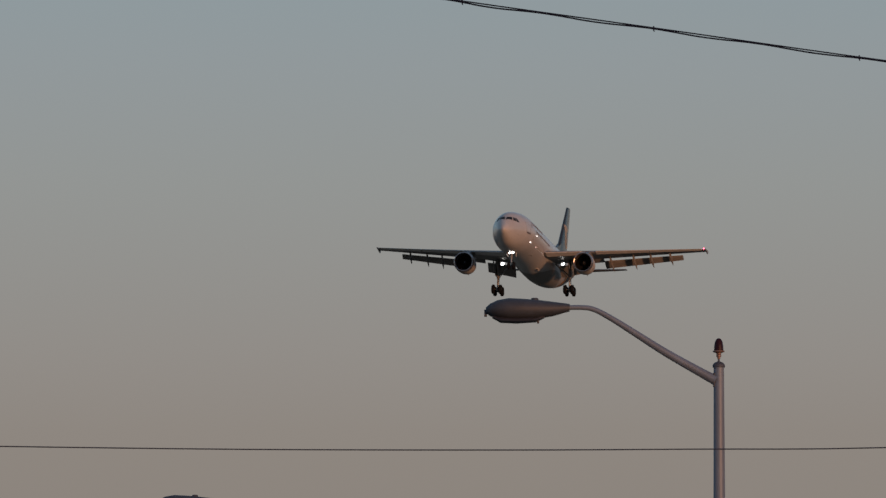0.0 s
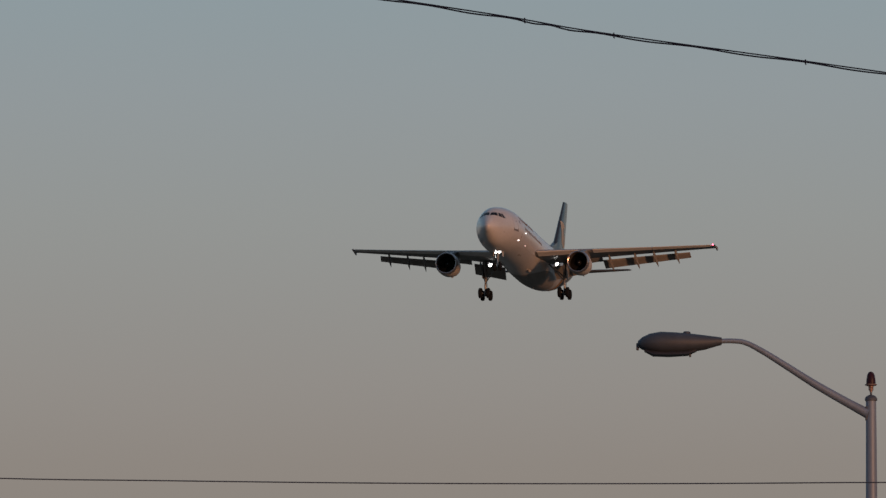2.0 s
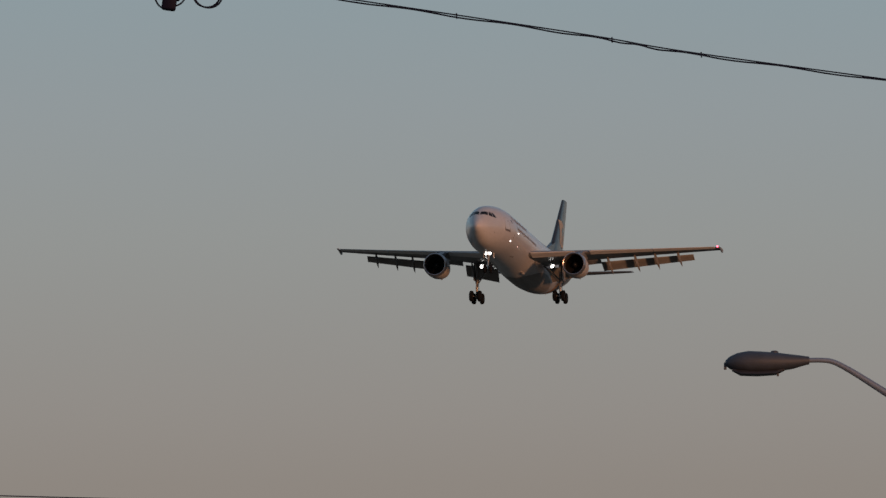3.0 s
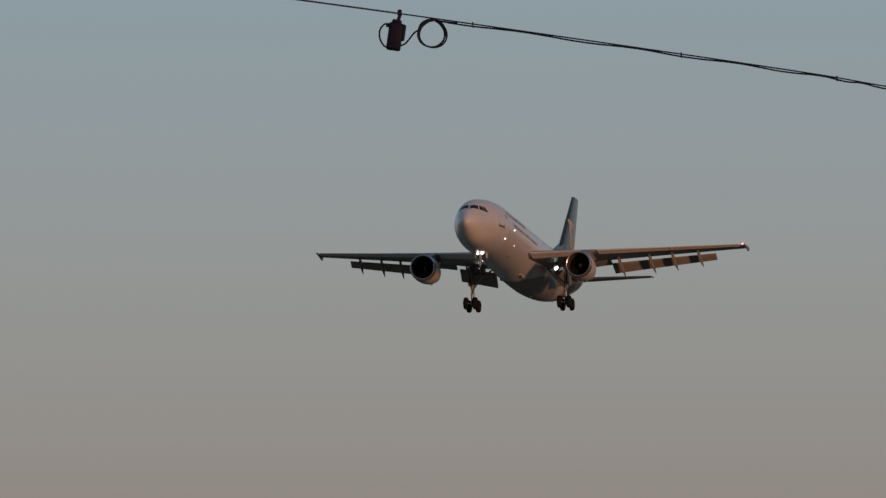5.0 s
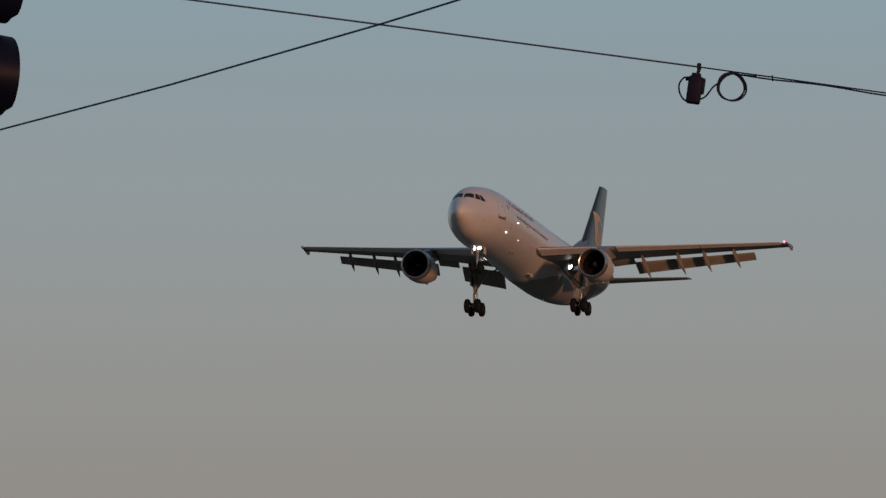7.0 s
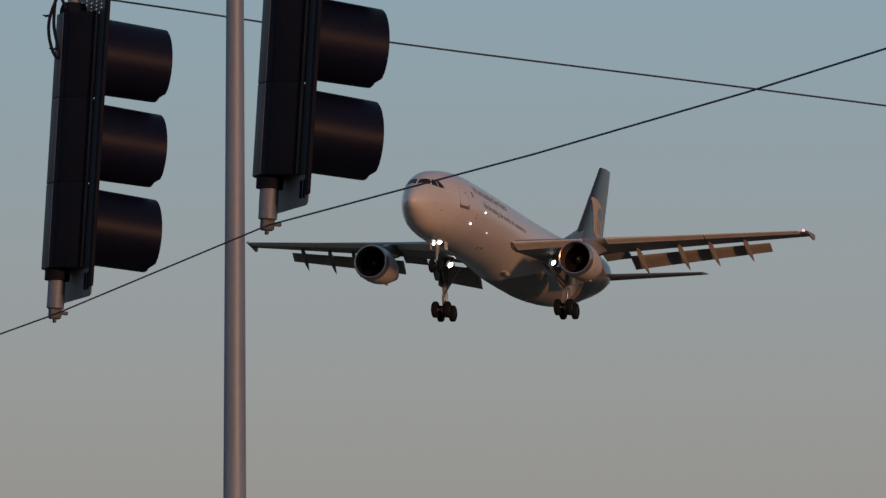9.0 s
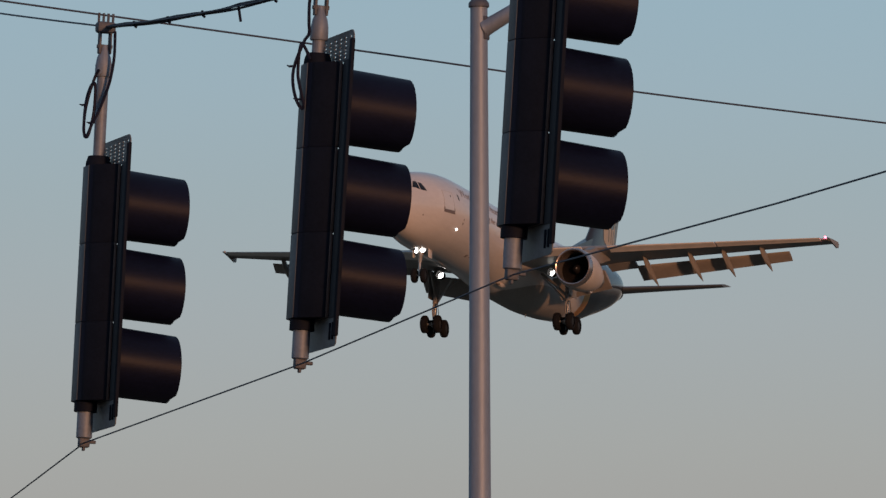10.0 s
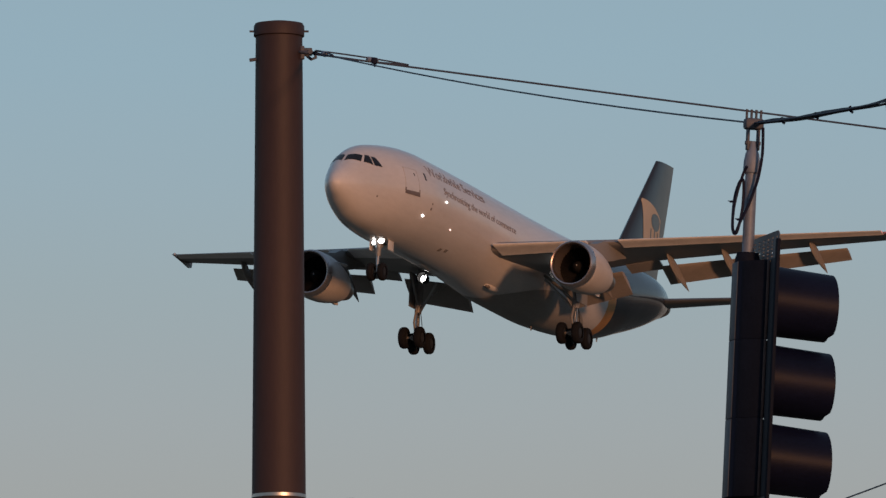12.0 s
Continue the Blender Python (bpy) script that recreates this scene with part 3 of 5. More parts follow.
def build_engine(side):
    cy, cz, x0 = side * 7.93, -2.90, -15.6
    bm = bmesh.new()
    prof = [(-0.02, 1.245), (-0.25, 1.31), (-0.8, 1.36), (-1.5, 1.37), (-2.3, 1.32), (-3.1, 1.20), (-3.8, 1.04), (-4.25, 0.93), (-4.25, 0.89), (-3.6, 0.94), (-2.5, 1.03)]
    lathe(bm, prof, (x0, cy, cz), "x", 40, caps=False)
    engine = part("engine", bm, M_COWL, airplane, "underwing turbofan engine with pale cowling")
    bm = bmesh.new()
    lathe(bm, [(-0.42, 1.352), (-0.25, 1.335), (-0.12, 1.305), (-0.02, 1.255), (0.03, 1.205), (0.0, 1.15), (-0.12, 1.11), (-0.3, 1.10)], (x0, cy, cz), "x", 40, caps=False)
    part("inlet_lip", bm, M_LIP, engine, "polished metal inlet lip")
    # duct, blades and spinner take the colours darkened for the inlet's shade
    bm = bmesh.new()
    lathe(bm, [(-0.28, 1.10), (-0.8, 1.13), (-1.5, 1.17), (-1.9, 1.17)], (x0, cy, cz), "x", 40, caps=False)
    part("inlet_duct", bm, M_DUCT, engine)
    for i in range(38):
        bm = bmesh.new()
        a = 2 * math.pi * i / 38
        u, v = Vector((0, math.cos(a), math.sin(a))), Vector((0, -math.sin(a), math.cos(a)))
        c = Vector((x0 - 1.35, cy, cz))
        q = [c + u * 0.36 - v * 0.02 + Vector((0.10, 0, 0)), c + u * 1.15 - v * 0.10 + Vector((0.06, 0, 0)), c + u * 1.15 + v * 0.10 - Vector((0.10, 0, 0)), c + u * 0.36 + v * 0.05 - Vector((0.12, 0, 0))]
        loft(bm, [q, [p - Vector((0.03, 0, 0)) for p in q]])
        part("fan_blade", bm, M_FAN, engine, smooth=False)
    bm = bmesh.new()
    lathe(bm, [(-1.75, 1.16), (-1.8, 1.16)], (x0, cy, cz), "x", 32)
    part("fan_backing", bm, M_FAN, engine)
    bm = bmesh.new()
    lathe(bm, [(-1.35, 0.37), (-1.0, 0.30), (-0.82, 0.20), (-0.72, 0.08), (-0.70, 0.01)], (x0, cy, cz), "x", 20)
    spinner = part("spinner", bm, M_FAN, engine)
    bm = bmesh.new()
    tube(bm, [Vector((x0 - 0.71 - 0.26 * t, cy, cz)) + (0.04 + 0.16 * t) * Vector((0, math.cos(4.5 * t), math.sin(4.5 * t))) for t in [i / 14 for i in range(15)]], 0.04, 6)
    part("spinner_mark", bm, M_WHITE, spinner, "white spiral mark")
    bm = bmesh.new()
    lathe(bm, [(-3.5, 0.85), (-4.3, 0.80), (-5.3, 0.62), (-5.7, 0.52), (-5.7, 0.46), (-5.1, 0.5)], (x0, cy, cz), "x", 32, caps=False)
    part("core_cowl", bm, M_HOT, engine, "bare metal core cowl")
    bm = bmesh.new()
    lathe(bm, [(-4.7, 0.42), (-5.5, 0.34), (-6.2, 0.12), (-6.35, 0.02)], (x0, cy, cz), "x", 20)
    part("exhaust_plug", bm, M_HOT, engine)
    # pylon up to the wing, with its pointed aft fairing
    bm = bmesh.new()
    wz = wing_le(7.9).z
    secs = [(-1.0, 1.36, 1.40, 0.06), (-2.0, 1.26, 1.50, 0.18), (-3.2, 1.15, 1.72, 0.26), (-4.3, 1.05, wz - cz - 0.08, 0.27), (-5.0, 1.08, wz - cz - 0.10, 0.27), (-6.0, 1.32, wz - cz - 0.12, 0.24), (-7.2, 1.66, wz - cz - 0.14, 0.17), (-8.4, 1.93, wz - cz - 0.16, 0.06)]
    loft(bm, [[Vector((x0 + x, cy + w * sx, cz + z)) for sx, z in ((-1, lo), (1, lo), (1, hi), (-1, hi))] for x, lo, hi, w in secs])
    part("pylon", bm, M_WING, engine)
    # strake on the inboard side of the cowling
    bm = bmesh.new()
    a = radians(35)
    u = Vector((0, -side * math.cos(a), math.sin(a)))
    w = Vector((0, math.sin(a), side * math.cos(a))) * 0.02
    c = Vector((x0 - 1.2, cy, cz)) + u * 1.38
    pts = [c, c + Vector((-1.3, 0, 0)) + u * 0.17, c + Vector((-1.55, 0, 0)) + u * 0.17, c + Vector((-1.6, 0, 0))]
    loft(bm, [[p - w for p in pts], [p + w for p in pts]])
    part("strake", bm, M_WHITE, engine)
    # drain mast below
    bm = bmesh.new()
    secs = [(-3.7, -0.98, -1.05, .06), (-4.2, -0.88, -1.08, .05), (-4.6, -0.80, -1.02, .03)]
    loft(bm, [[Vector((x0 + x, cy + ww * sx, cz + z)) for sx, z in ((-1, lo), (1, lo), (1, hi), (-1, hi))] for x, hi, lo, ww in secs])
    part("drain_mast", bm, M_COWL, engine)


for s in (1, -1):
    build_engine(s)


def wheel(parent, c, r, w):
    bm = bmesh.new()
    lathe(bm, [(-w / 2, r * 0.52), (-w / 2 * 1.0, r * 0.80), (-w * 0.40, r * 0.94), (-w * 0.22, r), (w * 0.22, r), (w * 0.40, r * 0.94), (w / 2, r * 0.80), (w / 2, r * 0.52)], c, "y", 28, caps=False)
    ob = part("wheel", bm, M_TYRE, parent, "black aircraft tyre")
    bm = bmesh.new()
    lathe(bm, [(-w * 0.42, 0.10 * r), (-w * 0.44, 0.30 * r), (-w * 0.36, 0.53 * r), (w * 0.36, 0.53 * r), (w * 0.44, 0.30 * r), (w * 0.42, 0.10 * r)], c, "y", 20)
    part("rim", bm, M_RIM, ob)


def build_main_gear(side):
    y, zb = side * 4.8, -5.19
    bm = bmesh.new()
    tube(bm, [(-24.9, y, -1.0), (-24.75, y, -3.1), (-24.7, y, -3.6)], [0.24, 0.22, 0.20], 14)
    gear = part("main_gear", bm, M_GEAR, airplane, "extended main landing gear leg with four-wheel bogie")
    bm = bmesh.new()
    tube(bm, [(-24.7, y, -3.5), (-24.68, y, -4.9), (-24.68, y, zb)], 0.13, 14)
    part("oleo", bm, M_CHROME, gear, "chromed shock strut")
    bm = bmesh.new()
    tube(bm, [(-24.75, y, -3.3), (-24.8, y - side * 1.0, -2.4), (-24.8, y - side * 2.0, -1.6)], 0.09, 8)
    part("side_brace", bm, M_GEAR, gear)
    bm = bmesh.new()
    tube(bm, [(-24.75, y, -3.3), (-23.4, y, -1.5)], 0.08, 8)
    part("drag_brace", bm, M_GEAR, gear)
    bm = bmesh.new()
    tube(bm, [(-24.45, y, -3.4), (-24.15, y, -4.2), (-24.5, y, -5.0)], 0.06, 6)
    part("torque_link", bm, M_GEAR, gear)
    bm = bmesh.new()
    tube(bm, [(-24.72, y, -3.75), (-24.2, y - side * 0.75, -2.9), (-23.6, y - side * 1.5, -2.1)], 0.065, 8)
    part("lock_strut", bm, M_CHROME, gear)
    bm = bmesh.new()
    tube(bm, [(-24.7, y, -3.55), (-25.2, y + side * 0.35, -2.3), (-25.4, y + side * 0.5, -1.4)], 0.05, 8)
    part("actuator", bm, M_CHROME, gear)
    for dx in (0.34, -0.30):
        bm = bmesh.new()
        tube(bm, smooth_path([(-24.70 + dx * 0.5, y + 0.12, -3.6), (-24.72 + dx, y + 0.16, -4.3), (-24.70 + dx * 1.8, y + 0.1, zb + 0.1)], 4), 0.022, 6)
        part("brake_hose", bm, M_TYRE, gear)
    bm = bmesh.new()
    tube(bm, [(-23.95, y, zb + 0.04), (-25.4, y, zb - 0.03)], 0.13, 10)
    part("bogie_beam", bm, M_GEAR, gear)
    for dx, dz in ((0.72, 0.04), (-0.72, -0.03)):
        bm = bmesh.new()
        tube(bm, [(-24.68 + dx, y - 0.45, zb + dz), (-24.68 + dx, y + 0.45, zb + dz)], 0.07, 8)
        part("axle", bm, M_GEAR, gear)
        for dy in (-0.47, 0.47):
            wheel(gear, (-24.68 + dx, y + dy, zb + dz), 0.62, 0.42)
    # door on the leg and the open bay door on the belly side
    bm = bmesh.new()
    box(bm, (-25.7, y + side * 0.30 - 0.03, -3.3), (-24.0, y + side * 0.30 + 0.03, -1.3), 0.02, None)
    part("gear_door", bm, M_WING, gear, "open landing gear door")


for s in (1, -1):
    build_main_gear(s)


def build_nose_gear():
    bm = bmesh.new()
    tube(bm, [(-6.75, 0, -2.6), (-6.55, 0, -3.7), (-6.5, 0, -4.1)], [0.15, 0.14, 0.13], 12)
    gear = part("nose_gear", bm, M_GEAR, airplane, "extended nose landing gear with two wheels")
    bm = bmesh.new()
    tube(bm, [(-6.5, 0, -4.0), (-6.42, 0, -5.0)], 0.085, 12)
    part("oleo", bm, M_CHROME, gear)
    bm = bmesh.new()
    tube(bm, [(-6.42, -0.4, -5.0), (-6.42, 0.4, -5.0)], 0.06, 8)
    part("axle", bm, M_GEAR, gear)
    bm = bmesh.new()
    tube(bm, [(-6.6, 0, -3.6), (-8.3, 0, -2.9)], 0.08, 8)
    part("drag_brace", bm, M_GEAR, gear)
    for dy in (-0.33, 0.33):
        wheel(gear, (-6.42, dy, -5.0), 0.50, 0.33)
    for s in (1, -1):
        bm = bmesh.new()
        box(bm, (-7.35, s * 0.55 - 0.02, -3.72), (-6.55, s * 0.55 + 0.02, -2.8), 0.015)
        part("gear_door", bm, M_WHITE, gear, "open nose gear door")
    for y, z, k in ((0.18, -3.20, 1.05), (-0.24, -3.08, 0.50), (-0.26, -3.34, 0.62)):
        bm = bmesh.new()
        lathe(bm, [(-0.16, 0.06 * k), (-0.1, 0.15 * k), (0.03, 0.19 * k)], (-6.45, y, z), "x", 14)
        lamp = part("taxi_light", bm, M_GEAR, gear)
        bm = bmesh.new()
        lathe(bm, [(0.02, 0.20 * k), (0.06, 0.17 * k), (0.09, 0.08 * k)], (-6.45, y, z), "x", 14)
        part("lamp_glass", bm, M_LAMP, lamp, "bright white lamp on the nose gear")


build_nose_gear()


def fin_half(x, z):
    """Half the thickness of the fin at x and z."""
    t = (z - 1.6) / (10.35 - 1.6)
    c = 8.6 + (2.95 - 8.6) * t
    u = max(0.0, min(1.0, (-41.2 + (-49.45 + 41.2) * t - x) / c))
    return 5 * 0.11 * c * (0.2969 * math.sqrt(u) - 0.126 * u - 0.3516 * u * u + 0.2843 * u ** 3 - 0.1036 * u ** 4)


def build_tail():
    bm = bmesh.new()
    rings = []
    for t in [i / 8 for i in range(9)]:
        z = 1.6 + (10.35 - 1.6) * t
        x = -41.2 + (-49.45 + 41.2) * t
        chord = 8.6 + (2.95 - 8.6) * t
        sec = airfoil(Vector((x, 0, 0)), chord, 0.11, camber=0)
        rings.append([Vector((p.x, p.z, z + (0.06 * (x - p.x) if t == 1 else 0))) for p in sec])
    loft(bm, rings)
    fin = part("fin", bm, M_BROWN, airplane, "dark brown painted tail fin")
    bm = bmesh.new()
    pts = [(-42.6, 2.2), (-38.2, 2.35), (-44.6, 4.6)]
    loft(bm, [[Vector((x, y * (0.3 if i == 1 else 1), z)) for i, (x, z) in enumerate(pts)] for y in (-0.30, 0.30)])
    part("fin_root_fairing", bm, M_BROWN, fin)
    for s in (1, -1):
        # plain shield emblem on each face, laid on the skin of the fin
        def emblem(name, x0, x1, low, high, off, mat, label=""):
            bm = bmesh.new()
            n, k = 18, 10
            layers = []
            for o in (off, off - 0.04):
                cols = []
                for i in range(n + 1):
                    u = i / n
                    x = x0 + (x1 - x0) * u
                    zs = [low(u) + (high(u) - low(u)) * j / k for j in range(k + 1)]
                    cols.append([bm.verts.new((x, s * (fin_half(x, z) + o), z)) for z in zs])
                layers.append(cols)
                for i in range(n):
                    for j in range(k):
                        bm.faces.new((cols[i][j], cols[i + 1][j], cols[i + 1][j + 1], cols[i][j + 1]))
            part(name, bm, mat, fin, label)
        emblem("emblem", -46.85, -50.1, lambda u: 4.5 + 1.3 * abs(u - 0.5) ** 1.7, lambda u: 7.60 - 0.75 * u ** 2.2, 0.015, M_GOLD, "plain gold shield emblem")
        emblem("emblem_centre", -48.2, -49.95, lambda u: 6.55 - 0.55 * math.sqrt(max(0.0, 1 - (2 * u - 1) ** 2)), lambda u: 6.6 + 0.42 * math.sqrt(max(0.0, 1 - (2 * u - 1) ** 2)), 0.03, M_BROWN)
        for x in (-48.1, -48.85, -49.5):
            emblem("emblem_bar", x, x - 0.2, lambda u: 4.95, lambda u: 6.0, 0.03, M_BROWN)
    for side in (1, -1):
        bm = bmesh.new()
        rings = []
        for t in [i / 5 for i in range(6)]:
            y = 0.5 + 7.4 * t
            rings.append([flat(p, side) for p in airfoil(Vector((-45.6 - 5.7 * t, y, 1.10 + 1.14 * t)), 5.6 - 3.3 * t, 0.085, turn=-7, camber=-0.01)])
        loft(bm, rings)
        part("tailplane", bm, M_TAILPLANE, airplane, "grey horizontal tailplane")


build_tail()


# ---- street lamps ----
def build_street_lamp(name, label, m):
    """Tapered steel pole, curved arm to -x with a cobra-head luminaire, red beacon on top. Origin on the ground."""
    top = 10.08
    lamp = thing(name, label, "street lamp", "street lamps along the road", m)
    bm = bmesh.new()
    lathe(bm, [(0, 0.20), (0.04, 0.20), (0.05, 0.105), (0.4, 0.100), (3, 0.084), (7, 0.063), (top - 0.03, 0.0475)], n=28)
    part("pole", bm, M_STEEL, lamp, "tapered galvanized steel pole")
    bm = bmesh.new()
    lathe(bm, [(top - 0.036, 0.049), (top - 0.033, 0.057), (top - 0.012, 0.057), (top - 0.006, 0.053), (top + 0.008, 0.042), (top + 0.018, 0.022), (top + 0.022, 0.010), (top + 0.055, 0.009)], n=24)
    part("pole_cap", bm, M_STEEL_DARK, lamp)
    bm = bmesh.new()
    lathe(bm, [(top + 0.045, 0.013), (top + 0.060, 0.014), (top + 0.063, 0.022), (top + 0.080, 0.023), (top + 0.084, 0.017), (top + 0.088, 0.023), (top + 0.100, 0.024), (top + 0.104, 0.044), (top + 0.110, 0.055), (top + 0.119, 0.053), (top + 0.122, 0.042)], n=20)
    beacon = part("beacon", bm, M_COPPER, lamp, "copper-coloured beacon socket")
    bm = bmesh.new()
    lathe(bm, [(top + 0.125, 0.044), (top + 0.16, 0.042), (top + 0.20, 0.036), (top + 0.225, 0.024), (top + 0.235, 0.008)], n=20)
    part("beacon_lens", bm, M_BEACON, beacon, "dark red unlit beacon lens")
    path = smooth_path([(-0.03, 0, -0.150), (-0.114, 0, -0.108), (-0.477, 0, 0.097), (-0.79, 0, 0.296), (-0.995, 0, 0.424), (-1.15, 0, 0.503), (-1.27, 0, 0.520), (-1.42, 0, 0.517)], 5)
    bm = bmesh.new()
    n = len(path)
    tube(bm, [p + Vector((0, 0, top)) for p in path], [0.0225 + 0.030 * (1 - i / n) ** 2.4 for i in range(n)], 14)
    part("arm", bm, M_STEEL, lamp)
    bm = bmesh.new()
    box(bm, (-0.053, -0.034, top - 0.215), (-0.03, 0.034, top - 0.085), 0.006)
    part("arm_flange", bm, M_STEEL_DARK, lamp)
    # luminaire: a long shell, a refractor below it, a sensor on top, a latch at its nose
    st = [(-1.37, .552, .482, .04), (-1.42, .560, .470, .055), (-1.52, .572, .440, .095), (-1.65, .588, .418, .13), (-1.80, .600, .405, .155), (-1.93, .606, .402, .162), (-2.03, .588, .415, .145), (-2.10, .556, .440, .105), (-2.14, .520, .470, .05)]

    def shell(lo, hi, scale):
        return [[Vector((x, hw * scale * math.cos(a), top + (zt + zb) / 2 + (zt - zb) / 2 * abs(math.sin(a)) ** 0.8 * (1 if math.sin(a) > 0 else -1) * scale))
                 for a in [lo + (hi - lo) * k / 18 for k in range(18)]] for x, zt, zb, hw in st]
    bm = bmesh.new()
    loft(bm, shell(0, 2 * math.pi, 1.0))
    head = part("luminaire", bm, M_LUMINAIRE, lamp, "weathered dark cobra-head luminaire")
    bm = bmesh.new()
    rings = []
    for x, zb, hw in ((-1.60, .425, .06), (-1.68, .392, .115), (-1.85, .383, .135), (-2.0, .388, .125), (-2.08, .425, .06)):
        rings.append([Vector((x, hw * math.cos(a), top + zb + (0.045 if math.sin(a) > 0 else 0) * abs(math.sin(a)))) for a in [2 * math.pi * k / 14 for k in range(14)]])
    loft(bm, rings)
    part("refractor", bm, M_REFRACTOR, head, "dusty glass refractor")
    bm = bmesh.new()
    lathe(bm, [(0.585, 0.036), (0.594, 0.036), (0.604, 0.032), (0.609, 0.02)], (-1.69, 0, top), n=14)
    part("light_sensor", bm, M_LUMINAIRE, head)
    bm = bmesh.new()
    box(bm, (-2.155, -0.02, top + 0.435), (-2.13, 0.02, top + 0.50), 0.005)
    part("latch", bm, M_STEEL_DARK, head)
    bm = bmesh.new()
    box(bm, (-1.67, -0.012, top + 0.372), (-1.65, 0.012, top + 0.40), 0.003)
    part("hinge", bm, M_STEEL_DARK, head)
    return lamp


def on_ground(az, d):
    p = at(az, 0, d)
    return p.x, p.y, 0


lamp_far = build_street_lamp("street_lamp", "grey steel street lamp with cobra head and red beacon", pose(*on_ground(-1.137, 98.0), 0, 0, 1.0))
copy_thing(lamp_far, pose(*on_ground(0.886, 122.3), 0, 0, 0))
copy_thing(lamp_far, pose(*on_ground(7.545, 58.2), 0, 0, 172.0))


# ---- the signal line across the road ----
FACE = 25.0
SPAN_A, SPAN_D = Vector((-5.18, 39.97, 0)), Vector((-2.85, 7.05, 0))  # through the three signals in plan


def plan_hit(a, d, az):
    """Where the line through a along d, in plan, is seen at the bearing az."""
    s = math.tan(radians(az))
    return (-s * a.y - a.x) / (d.x + s * d.y)


def louvered_plate(bm, lo_y, hi_y, lo_z, hi_z, inner, x0=0.0, x1=0.004):
    """Backplate: a sheet with a window for the housing and rows of small slots above it."""
    ys, zs = {lo_y, hi_y, -inner[0], inner[0]}, {lo_z, hi_z, inner[1], inner[2]}
    cols = [-0.2575 + 0.073 * i for i in range(8)]
    for c in cols:
        ys |= {c - 0.013, c + 0.013}
    rows = []
    for i in range(6):
        z = inner[2] + 0.016 + 0.0165 * i
        rows.append(z)
        zs |= {z - 0.0034, z + 0.0034}
    ys, zs = sorted(ys), sorted(zs)

    def keep(y, z):
        if (abs(y) < inner[0] and inner[1] < z < inner[2]):
            return False
        return not (any(abs(y - c) < 0.013 for c in cols) and any(abs(z - q) < 0.0034 for q in rows))
    cells = {(i, j) for i in range(len(ys) - 1) for j in range(len(zs) - 1) if keep((ys[i] + ys[i + 1]) / 2, (zs[j] + zs[j + 1]) / 2)}
    verts = {}

    def v(i, j, k):
        if (i, j, k) not in verts:
            y, z = ys[i], zs[j]
            r = 0.04  # rounded corners
            for cy, sy in ((lo_y + r, -1), (hi_y - r, 1)):
                for cz, sz in ((lo_z + r, -1), (hi_z - r, 1)):
                    dy, dz = (y - cy) * sy, (z - cz) * sz
                    if dy > 0 and dz > 0:
                        m = max(dy, dz) / math.hypot(dy, dz)
                        y, z = cy + sy * dy * m, cz + sz * dz * m
            verts[(i, j, k)] = bm.verts.new(((x0, x1)[k], y, z))
        return verts[(i, j, k)]
    for i, j in cells:
        bm.faces.new((v(i, j, 0), v(i, j + 1, 0), v(i + 1, j + 1, 0), v(i + 1, j, 0)))
        bm.faces.new((v(i, j, 1), v(i + 1, j, 1), v(i + 1, j + 1, 1), v(i, j + 1, 1)))
        for di, dj, a, b in ((-1, 0, (0, 0), (0, 1)), (1, 0, (1, 1), (1, 0)), (0, -1, (1, 0), (0, 0)), (0, 1, (0, 1), (1, 1))):
            if (i + di, j + dj) not in cells:
                p, q = (i + a[0], j + a[1]), (i + b[0], j + b[1])
                bm.faces.new((v(*p, 0), v(*p, 1), v(*q, 1), v(*q, 0)))


